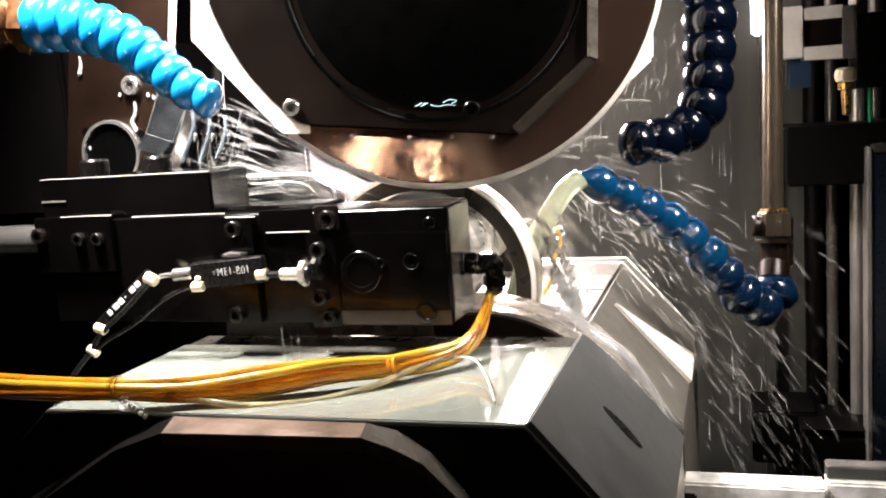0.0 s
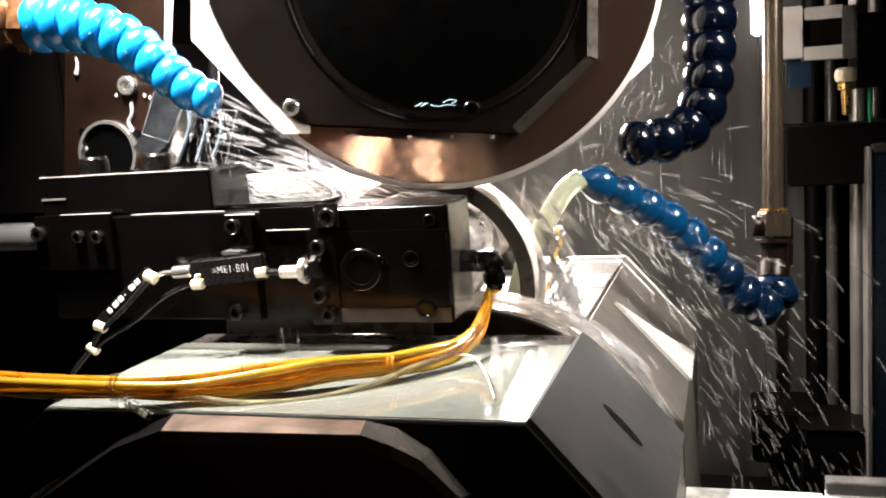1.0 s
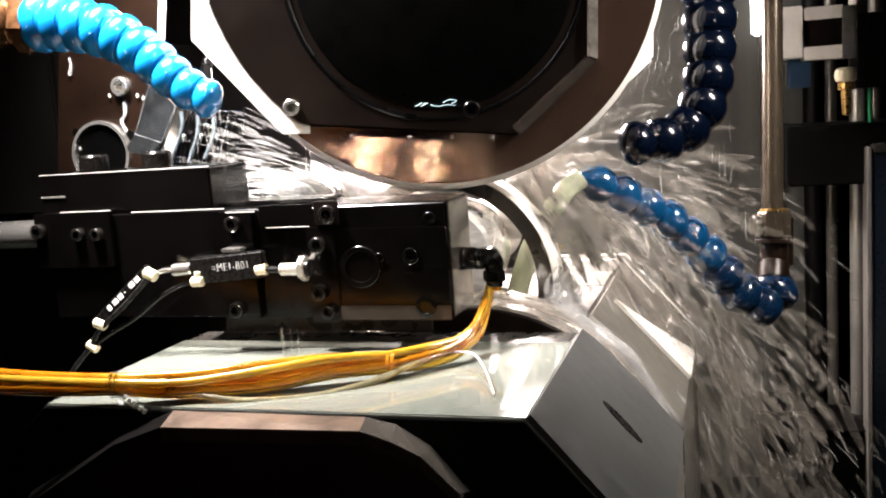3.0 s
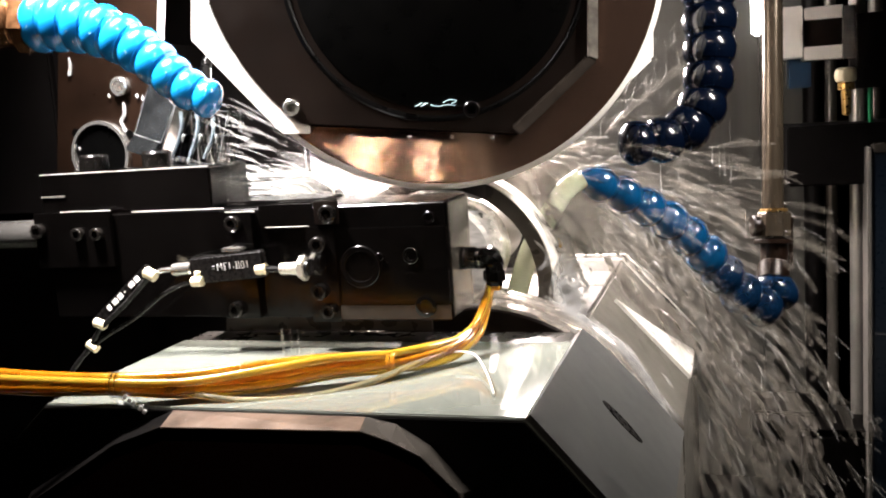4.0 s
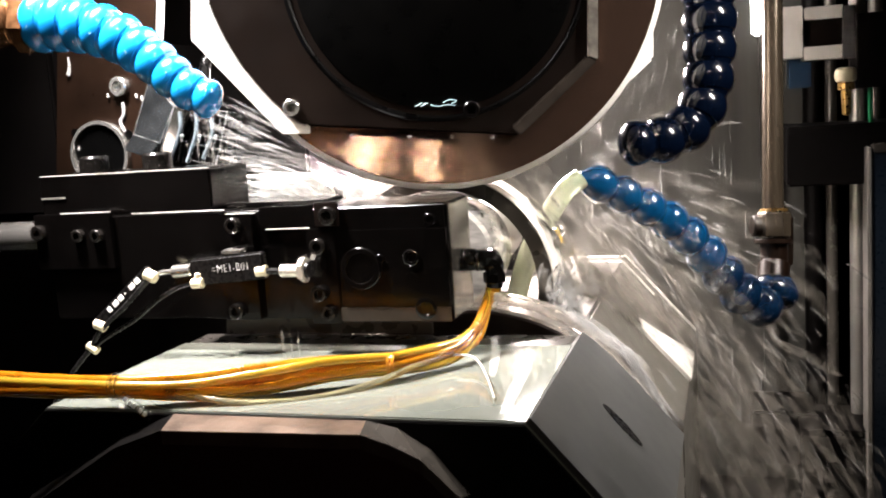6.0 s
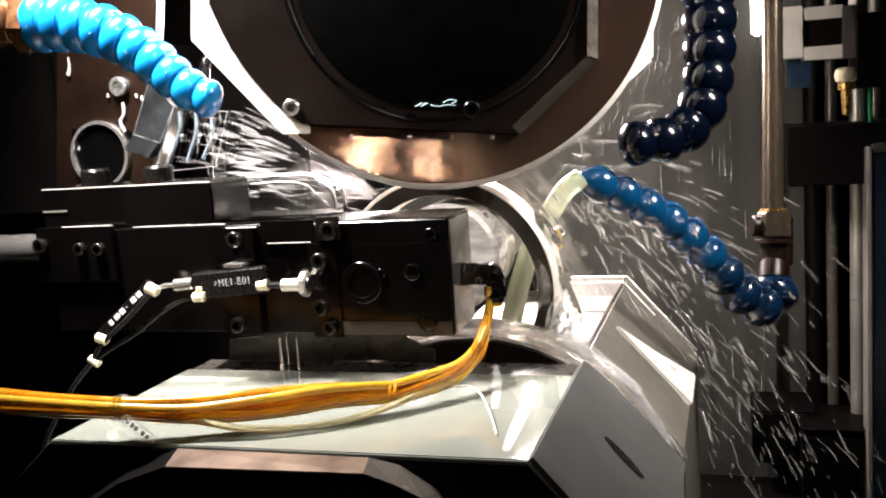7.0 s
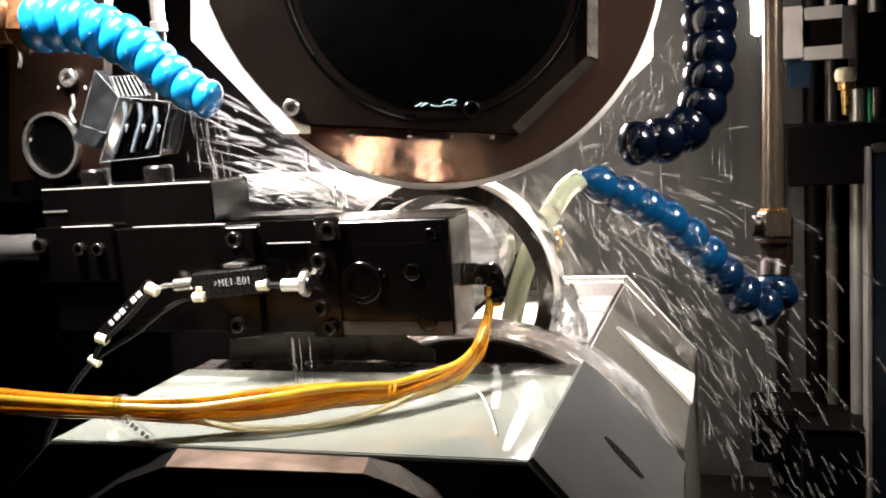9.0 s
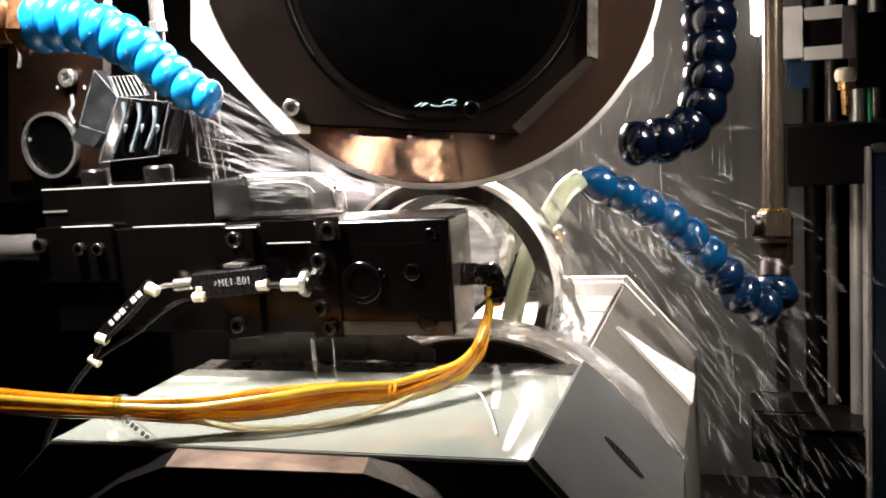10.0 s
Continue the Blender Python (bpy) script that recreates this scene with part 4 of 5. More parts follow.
# ---------------------------------------------------------------- pipes and columns on the far side
def build_pipe():
    t = thing("coolant_pipe", (0.3099, 0.3150, 0.9314), "brown wet steel coolant pipe with a brass coupling", "pipe")
    part("pipe", rod((0.3151, 0.3636, 1.2350), (0.3094, 0.3183, 0.9535), 0.0095, 24), M_BRONZE2, t)
    part("coupling_nut", lathe([(0, 0.0135), (0.001, 0.015), (0.022, 0.015), (0.024, 0.0135)], (0.3099, 0.3150, 0.9314), Vector((0.3100, 0.3186, 0.9545)) - Vector((0.3099, 0.3150, 0.9314)), 6), M_BRONZE2, t, "hexagon coupling nut")
    part("stub", rod((0.3099, 0.3149, 0.9309), (0.3094, 0.3112, 0.9079), 0.0125, 20), M_BROWN, t)
    part("nipple", rod((0.3093, 0.3111, 0.9073), (0.3076, 0.2996, 0.8913), 0.0145, 20), M_BROWN, t)
    part("coupling_flange", rod((0.3094, 0.3145, 0.9294), (0.3093, 0.3138, 0.9252), 0.0175, 24), M_BROWN, t)
    part("coupling_collar", rod((0.3100, 0.3191, 0.9576), (0.3100, 0.3186, 0.9545), 0.0125, 24), M_BRASS, t, "brass collar")
    part("guard_sleeve", rod((0.3220, 0.3319, 0.9475), (0.3210, 0.3246, 0.9026), 0.006, 14), M_BROWN, t)
    part("side_valve", rod((0.2900, 0.3158, 0.9426), (0.2992, 0.3186, 0.9420), 0.010, 16), M_BROWN, t)
    return t


M_BRONZE2 = mat("brown_wet_pipe", (0.095, 0.074, 0.052), 0.24, 0.6, 0.35, 18, 0.0, 60, (6, 6, 0.6))
build_pipe()


def flat(name, px, d, th, material, parent=None, label="", category="", w=0.001, group=""):
    """An upright block that spans from px[0] to px[1]."""
    a, b = Vector(px[0]), Vector(px[1])
    x0, x1 = sorted((a.x, b.x))
    z0, z1 = sorted((a.z, b.z))
    y = (a.y + b.y) / 2
    bm = box(x0, x1, y, y + th, z0, z1, w)
    if parent:
        return part(name, bm, material, parent, label)
    return solo(name, bm, material, label, category, group, base=((x0 + x1) / 2, y, z0))


def build_clamp():
    t = thing("sensor_clamp", (0.3574, 0.4500, 1.1217), "grey aluminium clamp holding a dark valve box", "clamp")
    flat("clamp_block", ((0.3238, 0.4500, 1.1511), (0.3473, 0.4500, 1.0985)), 0, 0.05, M_CLAMP, t)
    flat("bridge_top", ((0.3484, 0.4500, 1.1487), (0.3860, 0.4500, 1.1361)), 0, 0.05, M_CLAMP, t)
    flat("bridge_bottom", ((0.3479, 0.4500, 1.1088), (0.3857, 0.4500, 1.0954)), 0, 0.05, M_CLAMP, t)
    flat("bridge_web", ((0.3490, 0.4600, 1.1397), (0.3847, 0.4600, 1.1067)), 0, 0.04, M_COVER, t)
    flat("end_cheek", ((0.3839, 0.4450, 1.1471), (0.3974, 0.4450, 1.0937)), 0, 0.05, M_STEEL, t)
    flat("valve_box", ((0.3975, 0.4400, 1.1376), (0.4507, 0.4400, 1.0630)), 0, 0.07, M_DARK, t, "dark valve box")
    part("white_knob", lathe([(0, 0.006), (0.002, 0.010), (0.008, 0.0115), (0.014, 0.010), (0.016, 0.006)], (0.3877, 0.4500, 1.0695), (0, 0, 1), 24), M_CAPW, t, "white plastic knob")
    part("brass_nozzle", lathe([(0, 0.002), (0.002, 0.0042), (0.026, 0.0052), (0.027, 0.0085), (0.034, 0.0085), (0.035, 0.006)], (0.3880, 0.4500, 1.0360), (0, 0, 1), 20), M_BRASS, t, "brass nozzle")
    part("green_wire", tube([(0.4138, 0.4700, 1.0717), (0.4132, 0.4700, 1.0485), (0.4136, 0.4700, 1.0133)], 0.0025, 8), M_GREEN, t)
    return t


build_clamp()
flat("terminal_box", ((0.3358, 0.5000, 1.0993), (0.3584, 0.5000, 1.0672)), 0, 0.04, M_BLUEBOX, None, "small dark blue enamelled terminal box", "box")
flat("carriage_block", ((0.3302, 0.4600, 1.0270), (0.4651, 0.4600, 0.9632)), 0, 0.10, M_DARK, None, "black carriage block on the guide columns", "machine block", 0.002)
EH = thing("end_housing", (0.4417, 0.4400, 0.5178), "dark grey-blue enamelled end housing", "machine housing")
flat("panel", ((0.4123, 0.4400, 1.0003), (0.4966, 0.4400, 0.5227)), 0, 0.04, M_BLUEBOX2, EH)
flat("edge_trim", ((0.4060, 0.4360, 1.0027), (0.4102, 0.4360, 0.5171)), 0, 0.04, M_ROUGHSTEEL, EH, "dull steel edge trim")
flat("top_cap", ((0.4118, 0.4360, 1.0058), (0.4910, 0.4360, 0.9969)), 0, 0.045, M_CAST, EH)
for a, b, r, m, lab in (((0.4068, 0.5200, 1.0971), (0.3964, 0.5200, 0.4341), 0.0085, M_ROUGHSTEEL, "bright steel guide column"), ((0.3877, 0.6000, 0.9550), (0.3803, 0.6000, 0.3864), 0.007, M_CAST, "dull steel guide column"),
                        ((0.4362, 0.6000, 1.0715), (0.4337, 0.6000, 0.3918), 0.009, M_CAST, "dull steel guide column"), ((0.3694, 0.6200, 1.1036), (0.3600, 0.6200, 0.3729), 0.012, M_DARK, "dark guide column")):
    zt, zb = 1.9, 0.002
    solo("guide_column", rod((a[0], a[1], zb), (a[0], a[1], zt), r, 24), m, lab, "guide column", "guide columns", base=(a[0], a[1], zb))
flat("corner_post", ((0.3078, 0.6000, 1.3654), (0.3233, 0.6000, 0.0503)), 0, 0.018, M_WALL, None, "wet grey corner post of the rear wall", "post", 0.002)
flat("drain_box", ((0.2891, 0.5000, 0.6989), (0.3621, 0.5000, 0.6352)), 0, 0.08, M_DARK, None, "black drain box low on the wall", "box", 0.003)
LL = thing("lower_ledge", (0.4220, 0.4600, 0.4712), "black lower ledge before the guide columns", "ledge")
flat("front_panel", ((0.3417, 0.4600, 0.6851), (0.5012, 0.4600, 0.4792)), 0, 0.08, M_DARK, LL)
flat("top_plate", ((0.3392, 0.4560, 0.6943), (0.4982, 0.4560, 0.6929)), 0, 0.09, M_DARK, LL)
flat("wall_lamp", ((0.2990, 0.5500, 1.2266), (0.3105, 0.5500, 1.1302)), 0, 0.02, M_LAMP, None, "glowing white strip lamp on the wall", "lamp", 0.003)


def build_tray():
    t = thing("slide_cover", (0.3109, 0.1200, 0.7585), "white painted sliding way cover, wet on top", "way cover")
    z = 0.7744
    part("cover_plate", box(0.2270, 0.3353, 0.10, 0.125, z - 0.024, z, 0.002), M_WETENAMEL, t)
    part("cover_step", box(0.3361, 0.62, 0.11, 0.135, z - 0.03, z + 0.001, 0.002), M_WETENAMEL, t)
    part("end_stop", box(0.2285, 0.2420, 0.0945, 0.0995, z - 0.040, z - 0.0075, 0.0015), M_RUBBER, t, "black rubber end stop")
    part("rail", box(0.3359, 0.62, 0.115, 0.13, z + 0.0012, 0.7868, 0.001), M_STEEL, t, "wet steel rail")
    return t


TRAY = build_tray()


# ---------------------------------------------------------------- coolant spray
def streaks(name, rnd, count, start, spread, direction, jitter, length, radius, label, material=None):
    """Loose drops drawn out along their flight."""
    verts, faces = [], []
    base = Vector(start[0])
    for _ in range(count):
        f = rnd.random()
        p = Vector(start[0]).lerp(Vector(start[1]), f) + Vector([rnd.gauss(0, s) for s in spread])
        d = Vector(direction(p, f)) + Vector([rnd.gauss(0, jitter) for _ in range(3)])
        d.normalize()
        L = length * rnd.uniform(0.25, 1.3) * (0.3 if rnd.random() < 0.3 else 1)
        r = radius * rnd.uniform(0.45, 1.25)
        s = d.cross(Vector((0.2, 0.9, 0.1))).normalized()
        u = s.cross(d)
        i0 = len(verts)
        verts.append(p - d * L / 2 - base)
        bow = Vector((0, 0, -0.04 * L))
        for h, w in ((-0.25, 0.7), (0.1, 1.0), (0.38, 0.75)):
            for k in range(5):
                verts.append(p + d * L * h - bow * (1 - abs(h) * 2) + r * w * (cos(2 * pi * k / 5) * s + sin(2 * pi * k / 5) * u) - base)
        verts.append(p + d * L / 2 - base)
        for k in range(5):
            k2 = (k + 1) % 5
            faces.append((i0, i0 + 1 + k2, i0 + 1 + k))
            for j in (0, 5):
                faces.append((i0 + 1 + j + k, i0 + 1 + j + k2, i0 + 6 + j + k2, i0 + 6 + j + k))
            faces.append((i0 + 11 + k, i0 + 11 + k2, i0 + 16))
    me = bpy.data.meshes.new(name)
    me.from_pydata([tuple(v) for v in verts], [], faces)
    me.materials.append(material or M_SPRAY)
    me.shade_smooth()
    ob = new(name, me)
    ob.location = base
    return tagged(ob, label, "water spray", "", "stuff")


M_SPRAY = mat("airborne_coolant", (0.92, 0.92, 0.88), 0.12, 0.0, 0.02, 10, 0.0, transmission=0.2, ior=1.33)
M_SPRAY.node_tree.nodes["Principled BSDF"].inputs["Alpha"].default_value = 0.11
M_JET = mat("driven_coolant", (0.92, 0.92, 0.90), 0.15, 0.0, 0.02, 10, 0.0, transmission=0.1, ior=1.33)
M_JET.node_tree.nodes["Principled BSDF"].inputs["Alpha"].default_value = 0.06
SPRAYS = []
BURSTS = []
SPLASHES = []
FILMS = []
M_MIST = mat("fine_airborne_coolant", (0.92, 0.85, 0.74), 0.2, 0.0, 0.02, 10, 0.0, transmission=0.1, ior=1.33)
M_MIST.node_tree.nodes["Principled BSDF"].inputs["Alpha"].default_value = 0.036


def build_sprays():
    rnd = random.Random(11)
    # right fan: thrown off the ring and the lower hose, level at first, then falling
    c = Vector((0.1115, 0.2231, 1.0120))

    def fan(p, f):
        d = p - c
        reach = math.hypot(d.x, d.z)
        return Vector((d.x, 0.1 * d.y, d.z - 1.1 * reach * reach)).normalized()
    rows = [((0.1338, 0.2066, 0.9974), (0.2870, 0.3543, 0.7525), (0.03, 0.05, 0.05), 130), ((0.1589, 0.2312, 0.9686), (0.3399, 0.3589, 0.6751), (0.035, 0.06, 0.055), 170),
            ((0.2130, 0.2809, 0.9070), (0.3760, 0.4006, 0.6660), (0.04, 0.06, 0.06), 130), ((0.1498, 0.2323, 0.9942), (0.3449, 0.3928, 0.8841), (0.03, 0.05, 0.05), 80)]
    for a, b, sp, n in rows:
        SPRAYS.append((streaks("coolant_spray", rnd, n, (a, b), sp, fan, 0.20, 0.026, 0.0013, "soft streaks of coolant thrown off to the side"), (Vector(b) - Vector(a)).normalized(), 0.05))
    # left: from the hose tip into the gap between wheel and work
    g = Vector((-0.0121, 0.1198, 1.0051))

    def jet(p, f):
        return (g - p).normalized() + Vector((0.3, 0, 0.02))
    for a, b, sp, n in (((-0.1170, 0.0772, 1.0783), (-0.0300, 0.1152, 1.0110), (0.008, 0.02, 0.010), 60), ((-0.1176, 0.0732, 1.0534), (-0.0389, 0.1129, 1.0140), (0.014, 0.02, 0.012), 50), ((-0.1099, 0.0831, 1.0339), (-0.0211, 0.1171, 1.0058), (0.016, 0.02, 0.006), 80)):
        SPRAYS.append((streaks("coolant_spray", rnd, n, (a, b), sp, jet, 0.10, 0.040, 0.0013, "streaks of coolant driven into the grinding gap", M_JET), (Vector(b) - Vector(a)).normalized(), 0.03))
    # heavy fan that swings up while the ring is fed in
    for a, b, sp, n in (((0.1413, 0.2171, 0.9810), (0.3100, 0.3500, 0.7038), (0.042, 0.05, 0.05), 430), ((0.1968, 0.2696, 0.8663), (0.3200, 0.3650, 0.6602), (0.042, 0.05, 0.05), 430), ((0.1450, 0.2250, 1.0000), (0.3000, 0.3600, 0.9200), (0.035, 0.04, 0.04), 150), ((0.1280, 0.1750, 0.9950), (0.1620, 0.2000, 0.9300), (0.014, 0.015, 0.020), 200)):
        BURSTS.append((streaks("coolant_spray", rnd, n, (a, b), sp, fan, 0.16, 0.060, 0.0038, "dense fan of coolant thrown off the ring", M_MIST), (Vector(b) - Vector(a)).normalized(), 0.05))
    # splash where wheel and work meet
    for n, r, sp in ((420, 0.0006, (0.016, 0.016, 0.006)), (420, 0.0006, (0.024, 0.016, 0.010)), (300, 0.0011, (0.010, 0.012, 0.005))):
        SPLASHES.append((streaks("coolant_spray", rnd, n, ((-0.0900, 0.1037, 1.0150), (0.0024, 0.1349, 1.0050)), sp, lambda p, f: (-1, 0, 0.30), 0.22, 0.030, r, "bright splash of coolant in the grinding gap", M_FOAM), Vector((-1, 0, 0.25)).normalized(), 0.02))
    SPRAYS.append((streaks("coolant_spray", rnd, 70, ((-0.1021, 0.1037, 1.0138), (0.0024, 0.1349, 1.0044)), (0.014, 0.02, 0.006), lambda p, f: (-1, 0, 0.22), 0.25, 0.030, 0.0007, "thin streaks of coolant in the grinding gap", M_SPRAY), Vector((-1, 0, 0.1)).normalized(), 0.02))
    # the sheet of water that the ring carries round
    SPRAYS.append((streaks("coolant_spray", rnd, 110, ((0.1176, 0.1381, 0.9979), (0.1480, 0.1315, 0.8939)), (0.010, 0.012, 0.012), lambda p, f: (0.55 - 0.3 * f, 0.1, -0.5 - 0.5 * f), 0.07, 0.055, 0.0038, "wet sheet of coolant carried round by the ring", M_MIST), Vector((0.3, 0, -1)).normalized(), 0.02))
    # coolant film over the turned rim, its pale streaks also painting the wet glare
    for a0, a1 in ((62, 42), (42, 20)):
        ends = [Vector((0.080 + 0.1545 * cos(radians(a)), 0.092, 0.771 + 0.1545 * sin(radians(a)))) for a in (a0, a1)]
        d = (ends[1] - ends[0]).normalized()
        FILMS.append((streaks("coolant_spray", rnd, 90, ends, (0.002, 0.005, 0.002), lambda p, f, d=d: d, 0.06, 0.036, 0.0014, "film of coolant on the faceplate rim with its glare painted in", M_JET), d, 0.012))
    # coolant clinging and dripping along the lower hose, and the glare where ring and faceplate meet
    SPRAYS.append((streaks("coolant_spray", rnd, 110, ((0.1560, 0.1840, 0.9860), (0.2560, 0.2550, 0.9080)), (0.007, 0.006, 0.008), lambda p, f: (0.4, 0, -0.6), 0.40, 0.016, 0.0010, "lumps of coolant breaking off the lower hose", M_SPRAY), Vector((0.5, 0, -0.8)).normalized(), 0.01))
    FILMS.append((streaks("coolant_spray", rnd, 110, ((0.1400, 0.1150, 0.9280), (0.1520, 0.1050, 0.9080)), (0.006, 0.008, 0.009), lambda p, f: (0.4, 0, 0.5), 0.35, 0.020, 0.0020, "glaring splash where ring and faceplate meet", M_JET), Vector((0.4, 0, 0.6)).normalized(), 0.012))
    # upper right: mist along the wheel's rim
    SPRAYS.append((streaks("coolant_spray", rnd, 130, ((0.1457, 0.2357, 1.0246), (0.2194, 0.2955, 1.1254)), (0.018, 0.03, 0.02), lambda p, f: (0.25, 0, 1), 0.3, 0.016, 0.0004, "mist of coolant flung up along the wheel"), Vector((0.3, 0, 1)).normalized(), 0.03))
    # drips under the left hose
    SPRAYS.append((streaks("coolant_spray", rnd, 26, ((-0.1194, 0.0336, 1.0752), (-0.0975, 0.0346, 1.0372)), (0.006, 0.006, 0.012), lambda p, f: (0.05, 0, -1), 0.06, 0.03, 0.0008, "drips of coolant falling from the hose tip"), Vector((0, 0, -1)), 0.02))


build_sprays()


def build_drips():
    """Thin falls of coolant from the underside of the gauge block to the table."""
    out = []
    for x, r in ((-0.0560, 0.0014), (-0.0430, 0.0008), (-0.0490, 0.0006)):
        bm = tube([(x, 0.020, 0.916), (x + 0.0003, 0.020, 0.900), (x - 0.0002, 0.0195, 0.880)], lambda q, r=r: r * (0.7 + 0.5 * q), 10)
        out.append(solo("coolant_drip", bm, M_FOAM, "thin fall of clear coolant onto the table", "water drip", "falls of coolant", base=(x, 0.020, 0.898)))
    return out


DRIPS = build_drips()


def beads(name, rnd, places, r0, r1, label, long=1.0):
    """Small drops that cling to surfaces: (place, spread) pairs, hanging a little longer than wide."""
    verts, faces = [], []
    for p, sp, n in places:
        for _ in range(n):
            q = Vector(p) + Vector([rnd.uniform(-x, x) for x in sp])
            r = rnd.uniform(r0, r1)
            i0 = len(verts)
            verts.append(q + Vector((0, 0, r * long * rnd.uniform(0.8, 1.5))))
            for h, w in ((0.5, 0.8), (-0.2, 1.0), (-0.75, 0.7)):
                for k in range(6):
                    verts.append(q + Vector((r * w * cos(pi / 3 * k), r * w * sin(pi / 3 * k), r * h)))
            verts.append(q - Vector((0, 0, r)))
            for k in range(6):
                k2 = (k + 1) % 6
                faces.append((i0, i0 + 1 + k, i0 + 1 + k2))
                for j in (0, 6):
                    faces.append((i0 + 1 + j + k, i0 + 7 + j + k, i0 + 7 + j + k2, i0 + 1 + j + k2))
                faces.append((i0 + 13 + k, i0 + 19, i0 + 13 + k2))
    me = bpy.data.meshes.new(name)
    me.from_pydata([tuple(v) for v in verts], [], faces)
    me.materials.append(M_WATER)
    me.shade_smooth()
    return tagged(new(name, me), label, "water drops", "", "stuff")


_rnd = random.Random(23)
beads("hose_drops", _rnd, BEADS, 0.0003, 0.0008, "glinting drops of coolant clinging to the hoses", 1.2)
beads("wall_runs", _rnd, [((0.02, 0.6195, 1.15), (0.30, 0.0004, 0.25), 40), ((0.20, 0.6195, 0.85), (0.12, 0.0004, 0.25), 36)], 0.0006, 0.0013, "thin runs of coolant down the rear sheet", 26.0)

# ---------------------------------------------------------------- movement
def keyed(ob, offsets, turns=None):
    """Rows of seconds and an offset in millimetres from where the thing was built; turns: degrees round y."""
    p = ob.location.copy()
    walk(ob, [(t, pose(p.x + dx / 1000, p.y + dy / 1000, p.z + dz / 1000, 0, (turns or {}).get(t, 0), 0)) for t, dx, dy, dz in offsets])


def ease(f):
    f = min(1.0, max(0.0, f))
    return f * f * (3 - 2 * f)


def motions():
    lift = [(0, 0, 0, 0), (0.5, 0, 0, 0.5), (1, 0, 0, 1.7), (1.5, 0, 0, 2.6), (2, 0, 0, 3.0), (2.5, 0, 0, 3.3), (4, 0, 0, 3.8), (5.7, 0, 0, 3.8), (6.0, 0, 0, 2.5), (6.5, 0, 0, -6.8), (6.8, 0, 0, -7.8), (10, 0, 0, -7.8)]
    for ob in (GAUGE, QUILL, SENSOR, PLUG):
        keyed(ob, lift)
    keyed(TABLE, [(0, 0, 0, 0), (0.5, 0, 0, 0.9), (1, 0, 0, 1.5), (1.5, 0, 0, 2.4), (2, 0, 0, 2.8), (2.5, 0, 0, 3.3), (4, 0, 0, 3.7), (5.7, 0, 0, 3.7), (6.0, 0, 0, 1.5), (6.5, 0, 0, -18.4), (6.8, 0, 0, -20.4), (10, 0, 0, -20.4)])
    bundle = [(0, 0, 0, 0), (0.5, 0, 0, 0.6), (1, 0, 0, 1.3), (1.5, 0, 0, 1.9), (2, 0, 0, 2.3), (2.5, 0, 0, 2.7), (4, 0, 0, 3.0), (5.7, 0, 0, 3.0), (6.0, 0, 0, 1.5), (6.5, 0, 0, -15.2), (6.8, 0, 0, -17.0), (10, 0, 0, -17.0)]
    keyed(CABLES, bundle, {6.5: 1.55, 6.8: 1.75, 10: 1.75})
    # the short bend between tie and plug hinges at the tie as the bundle sinks
    for ob in CABLE_BENDS:
        walk(ob, [(t, Matrix.Identity(4)) for t in (0, 5.7, 6.0)] + [(t, pose(0, 0, 0, 5.6 * f, -1.75 * f, 0)) for t, f in ((6.5, 0.88), (6.8, 1.0), (10, 1.0))])
    keyed(RING, [(0, -18, 0, 4), (0.5, -18, 0, 4), (1, -15, 0, 4.5), (1.5, -9, 0, 5), (2, -4, 0, 5), (2.5, -1, 0, 5), (4, 0, 0, 5), (5.7, 0, 0, 5), (6.0, 0, 0, 4), (6.5, 0, 0, 0.5), (6.8, 0, 0, 0), (10, 0, 0, 0)])
    keyed(CHUCK, [(0, -14, 0, 0), (1, -13, 0, 0), (2.5, -4, 0, 0), (5.7, -4, 0, 0), (6.8, 0, 0, 0), (10, 0, 0, 0)])
    keyed(BRACKET, [(0, 0, 0, 0), (0.5, -1.6, 0, 0), (1, -4, 0, 0), (1.5, -5.5, 0, 0), (2, -8.5, 0, 0), (2.5, -10.5, 0, 0), (4, -12, 0, 0), (5, -13, 0, 0), (8.7, -13, 0, 0), (8.8, -14, 0, 0.5), (8.9, -40, 0, 7), (9.0, -68, 0, 12), (9.1, -69, 0, 12), (10, -69, 0, 12)])
    keyed(TRAY, [(0, 0, 0, 0), (0.5, 0, 0, -5), (1, 0, 0, -13), (1.5, 0, 0, -21), (2.5, 0, 0, -40), (4, 0, 0, -65), (10, 0, 0, -65)])
    turn = Matrix.Rotation(radians(-61), 4, "Y")
    rows, m = [], HEAD_POSE.copy()
    for k in range(101):
        rows.append((k / 10, m.copy()))
        m = m @ turn
    walk(WHEEL_OB, rows)
    for i, (ob, d, reach) in enumerate(SPRAYS):
        p = ob.location.copy()
        rows, t, k = [], 0.0, i
        while t < 10.0:
            f = (k % 3) / 2
            rows.append((t, Matrix.Translation(p + d * reach * (f - 0.5))))
            t, k = round(t + (0.1 if k % 3 != 2 else 0.0667), 4), k + 1
        rows.append((10.0, Matrix.Translation(p + d * reach * ((k % 3) / 2 - 0.5))))
        walk(ob, rows)
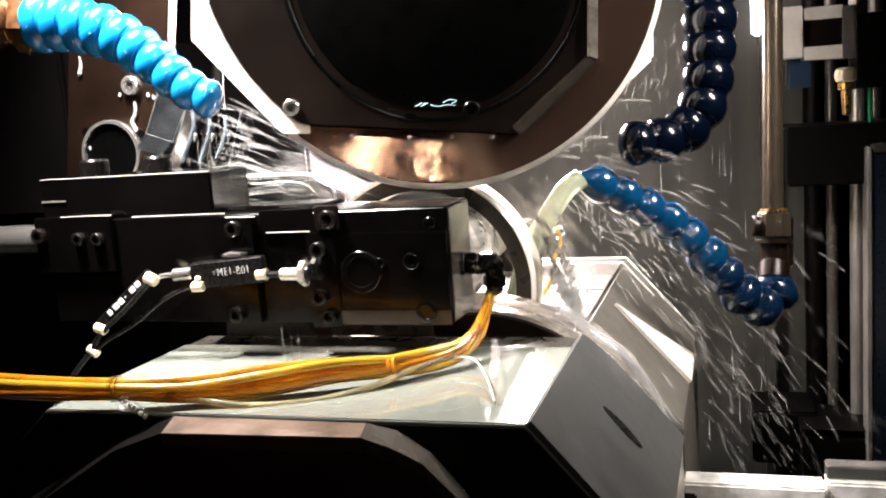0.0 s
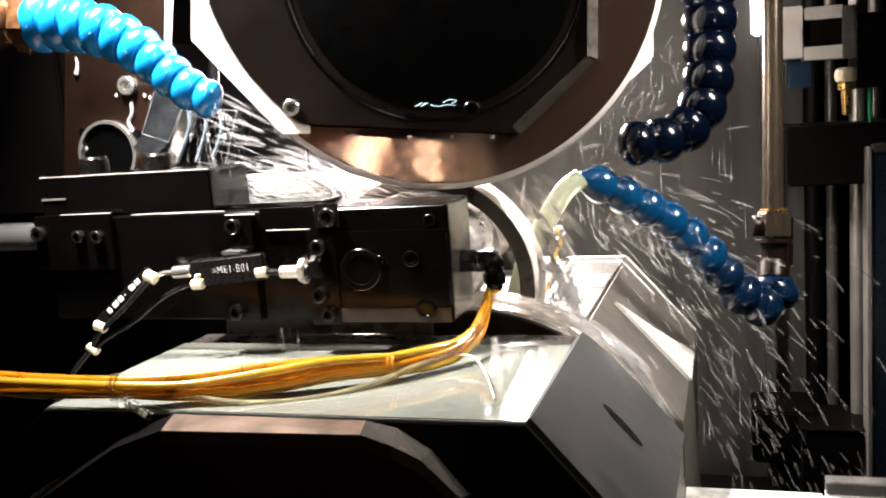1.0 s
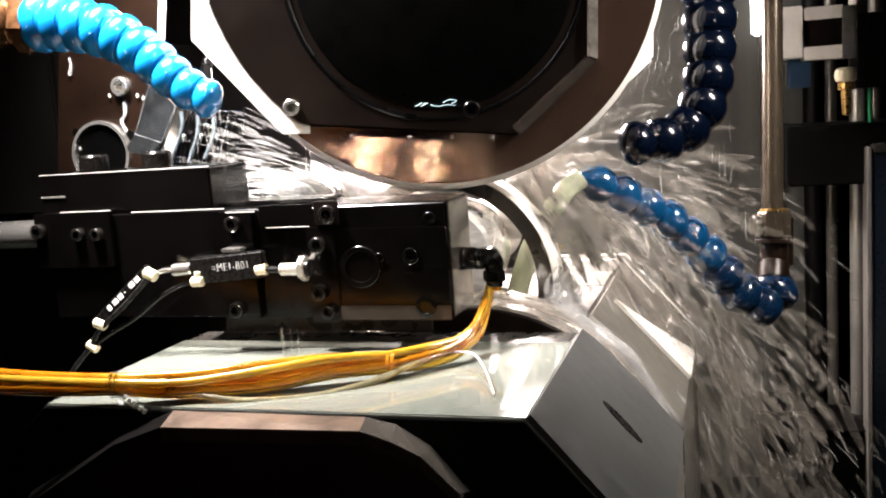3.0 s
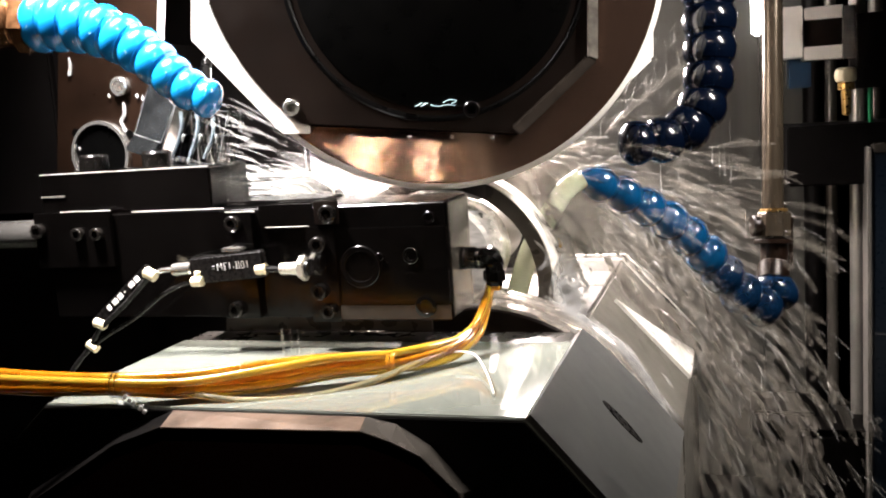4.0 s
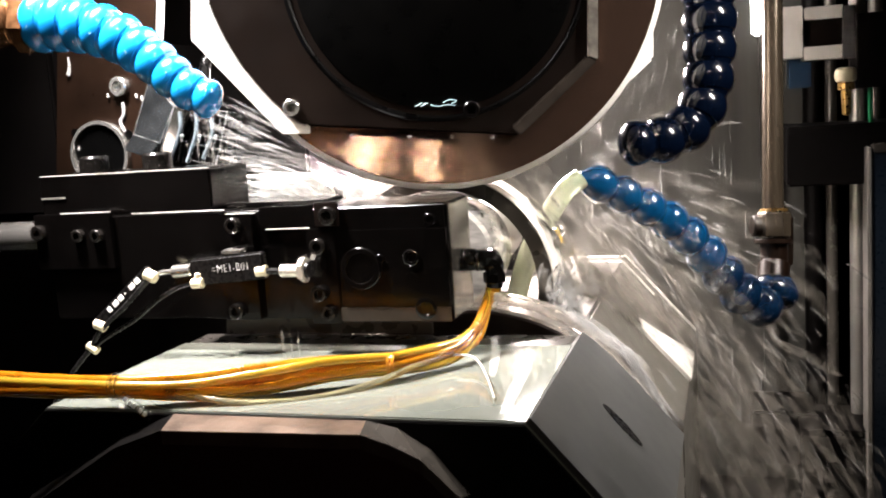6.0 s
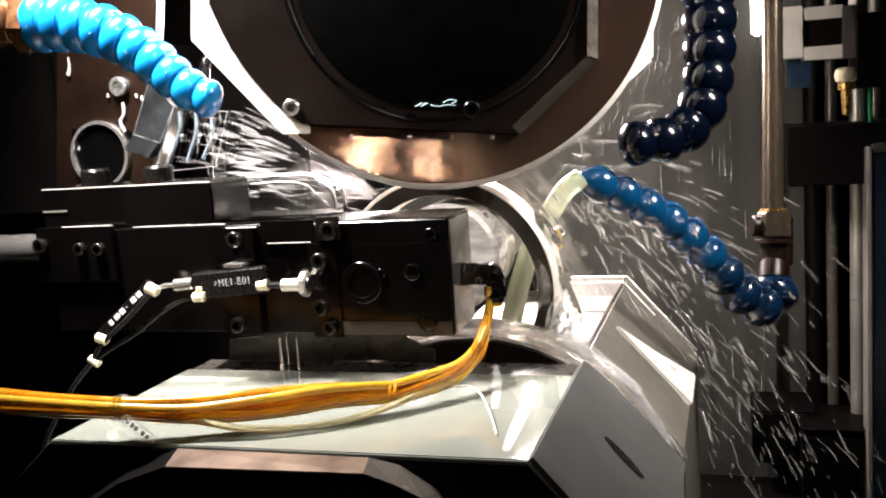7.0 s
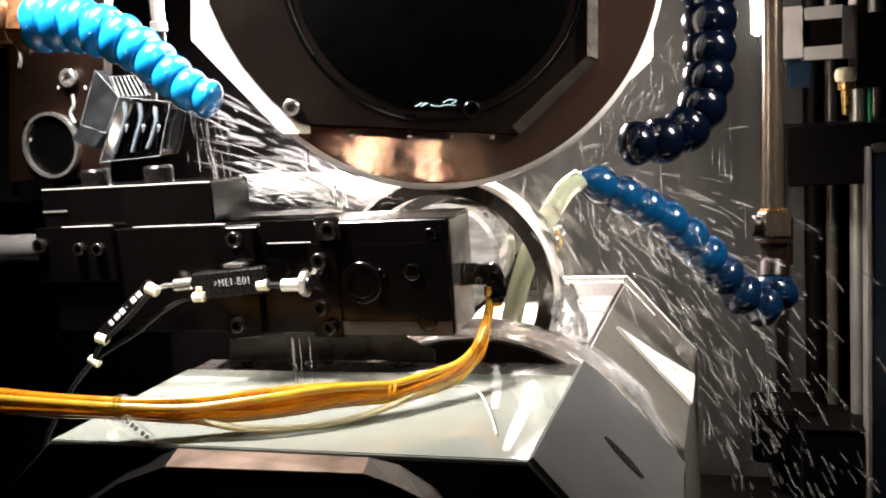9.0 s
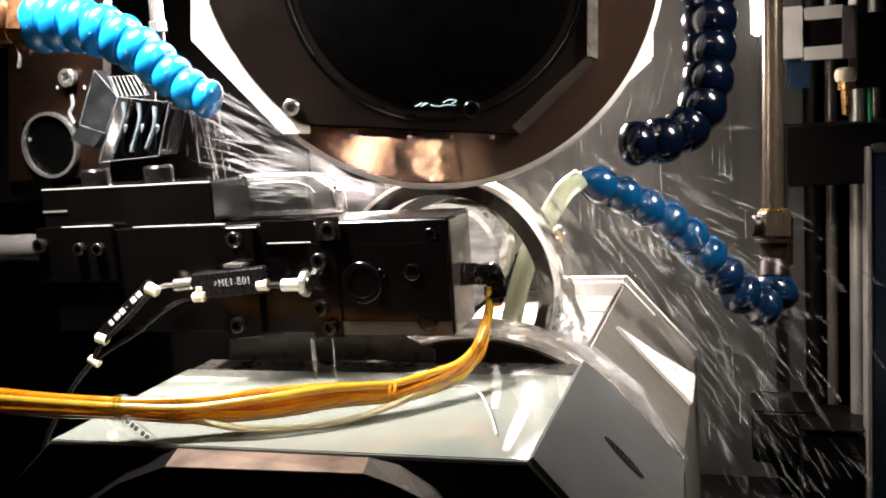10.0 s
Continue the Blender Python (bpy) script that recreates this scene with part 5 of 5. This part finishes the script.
    for i, (ob, d, reach) in enumerate(FILMS):
        p = ob.location.copy()
        rows, t, k = [], 0.0, i
        while t < 10.0:
            dz = 0.0035 * ease(t / 2.5) - 0.0239 * ease((t - 5.9) / 0.8)
            rows.append((t, Matrix.Translation(p + Vector((0, 0, dz)) + d * reach * ((k % 3) / 2 - 0.5))))
            t, k = round(t + (0.1 if k % 3 != 2 else 0.0667), 4), k + 1
        rows.append((10.0, rows[-1][1].copy()))
        walk(ob, rows)
    for ob, shift in zip(DRIPS, (0, 4, -5)):
        keyed(ob, [(0, 0, 0, 0), (5.7, 0, 0, 0), (6.8, 0, 0, -8), (7.4, -10 + shift, 0, -8), (8.5, 2 + shift, 0, -8), (9.3, 12, 0, -8), (10, 24 + shift, 0, -8)])
    # how far the splash is held back, from 0 (full) to 1 (none), for each of its layers
    held = {0: (0.15, 0.6, 6.1, 6.7, 7.0, 7.3, 9.1, 9.5), 1: (0.4, 0.9, 5.9, 6.4, 7.7, 7.9, 8.8, 9.1), 2: (0.8, 1.3, 3.2, 3.8, 7.3, 7.6, 8.2, 8.6)}
    for i, (ob, d, reach) in enumerate(SPLASHES):
        p, back = ob.location.copy(), Vector((0.02, 0.02, -0.07))
        a = held[i]
        rows, t, k = [], 0.0, i
        while t < 10.0:
            on = ease((t - a[0]) / (a[1] - a[0])) - ease((t - a[2]) / (a[3] - a[2])) + ease((t - a[4]) / (a[5] - a[4])) - ease((t - a[6]) / (a[7] - a[6]))
            rows.append((t, Matrix.Translation(p + back * (1 - on) + d * reach * ((k % 3) / 2 - 0.5))))
            t, k = round(t + (0.1 if k % 3 != 2 else 0.0667), 4), k + 1
        rows.append((10.0, rows[-1][1].copy()))
        walk(ob, rows)
    for i, (ob, d, reach) in enumerate(BURSTS):
        p, aside = ob.location.copy(), Vector((0.12, 0.0, -0.50))
        rows, t, k = [], 0.0, i
        while t < 10.0:
            out = 1 - ease((t - 0.9) / 0.7) + ease((t - 5.8) / 1.0)
            rows.append((t, Matrix.Translation(p + aside * out + d * reach * ((k % 3) / 2 - 0.5))))
            t, k = round(t + (0.1 if k % 3 != 2 else 0.0667), 4), k + 1
        rows.append((10.0, Matrix.Translation(p + aside)))
        walk(ob, rows)


motions()
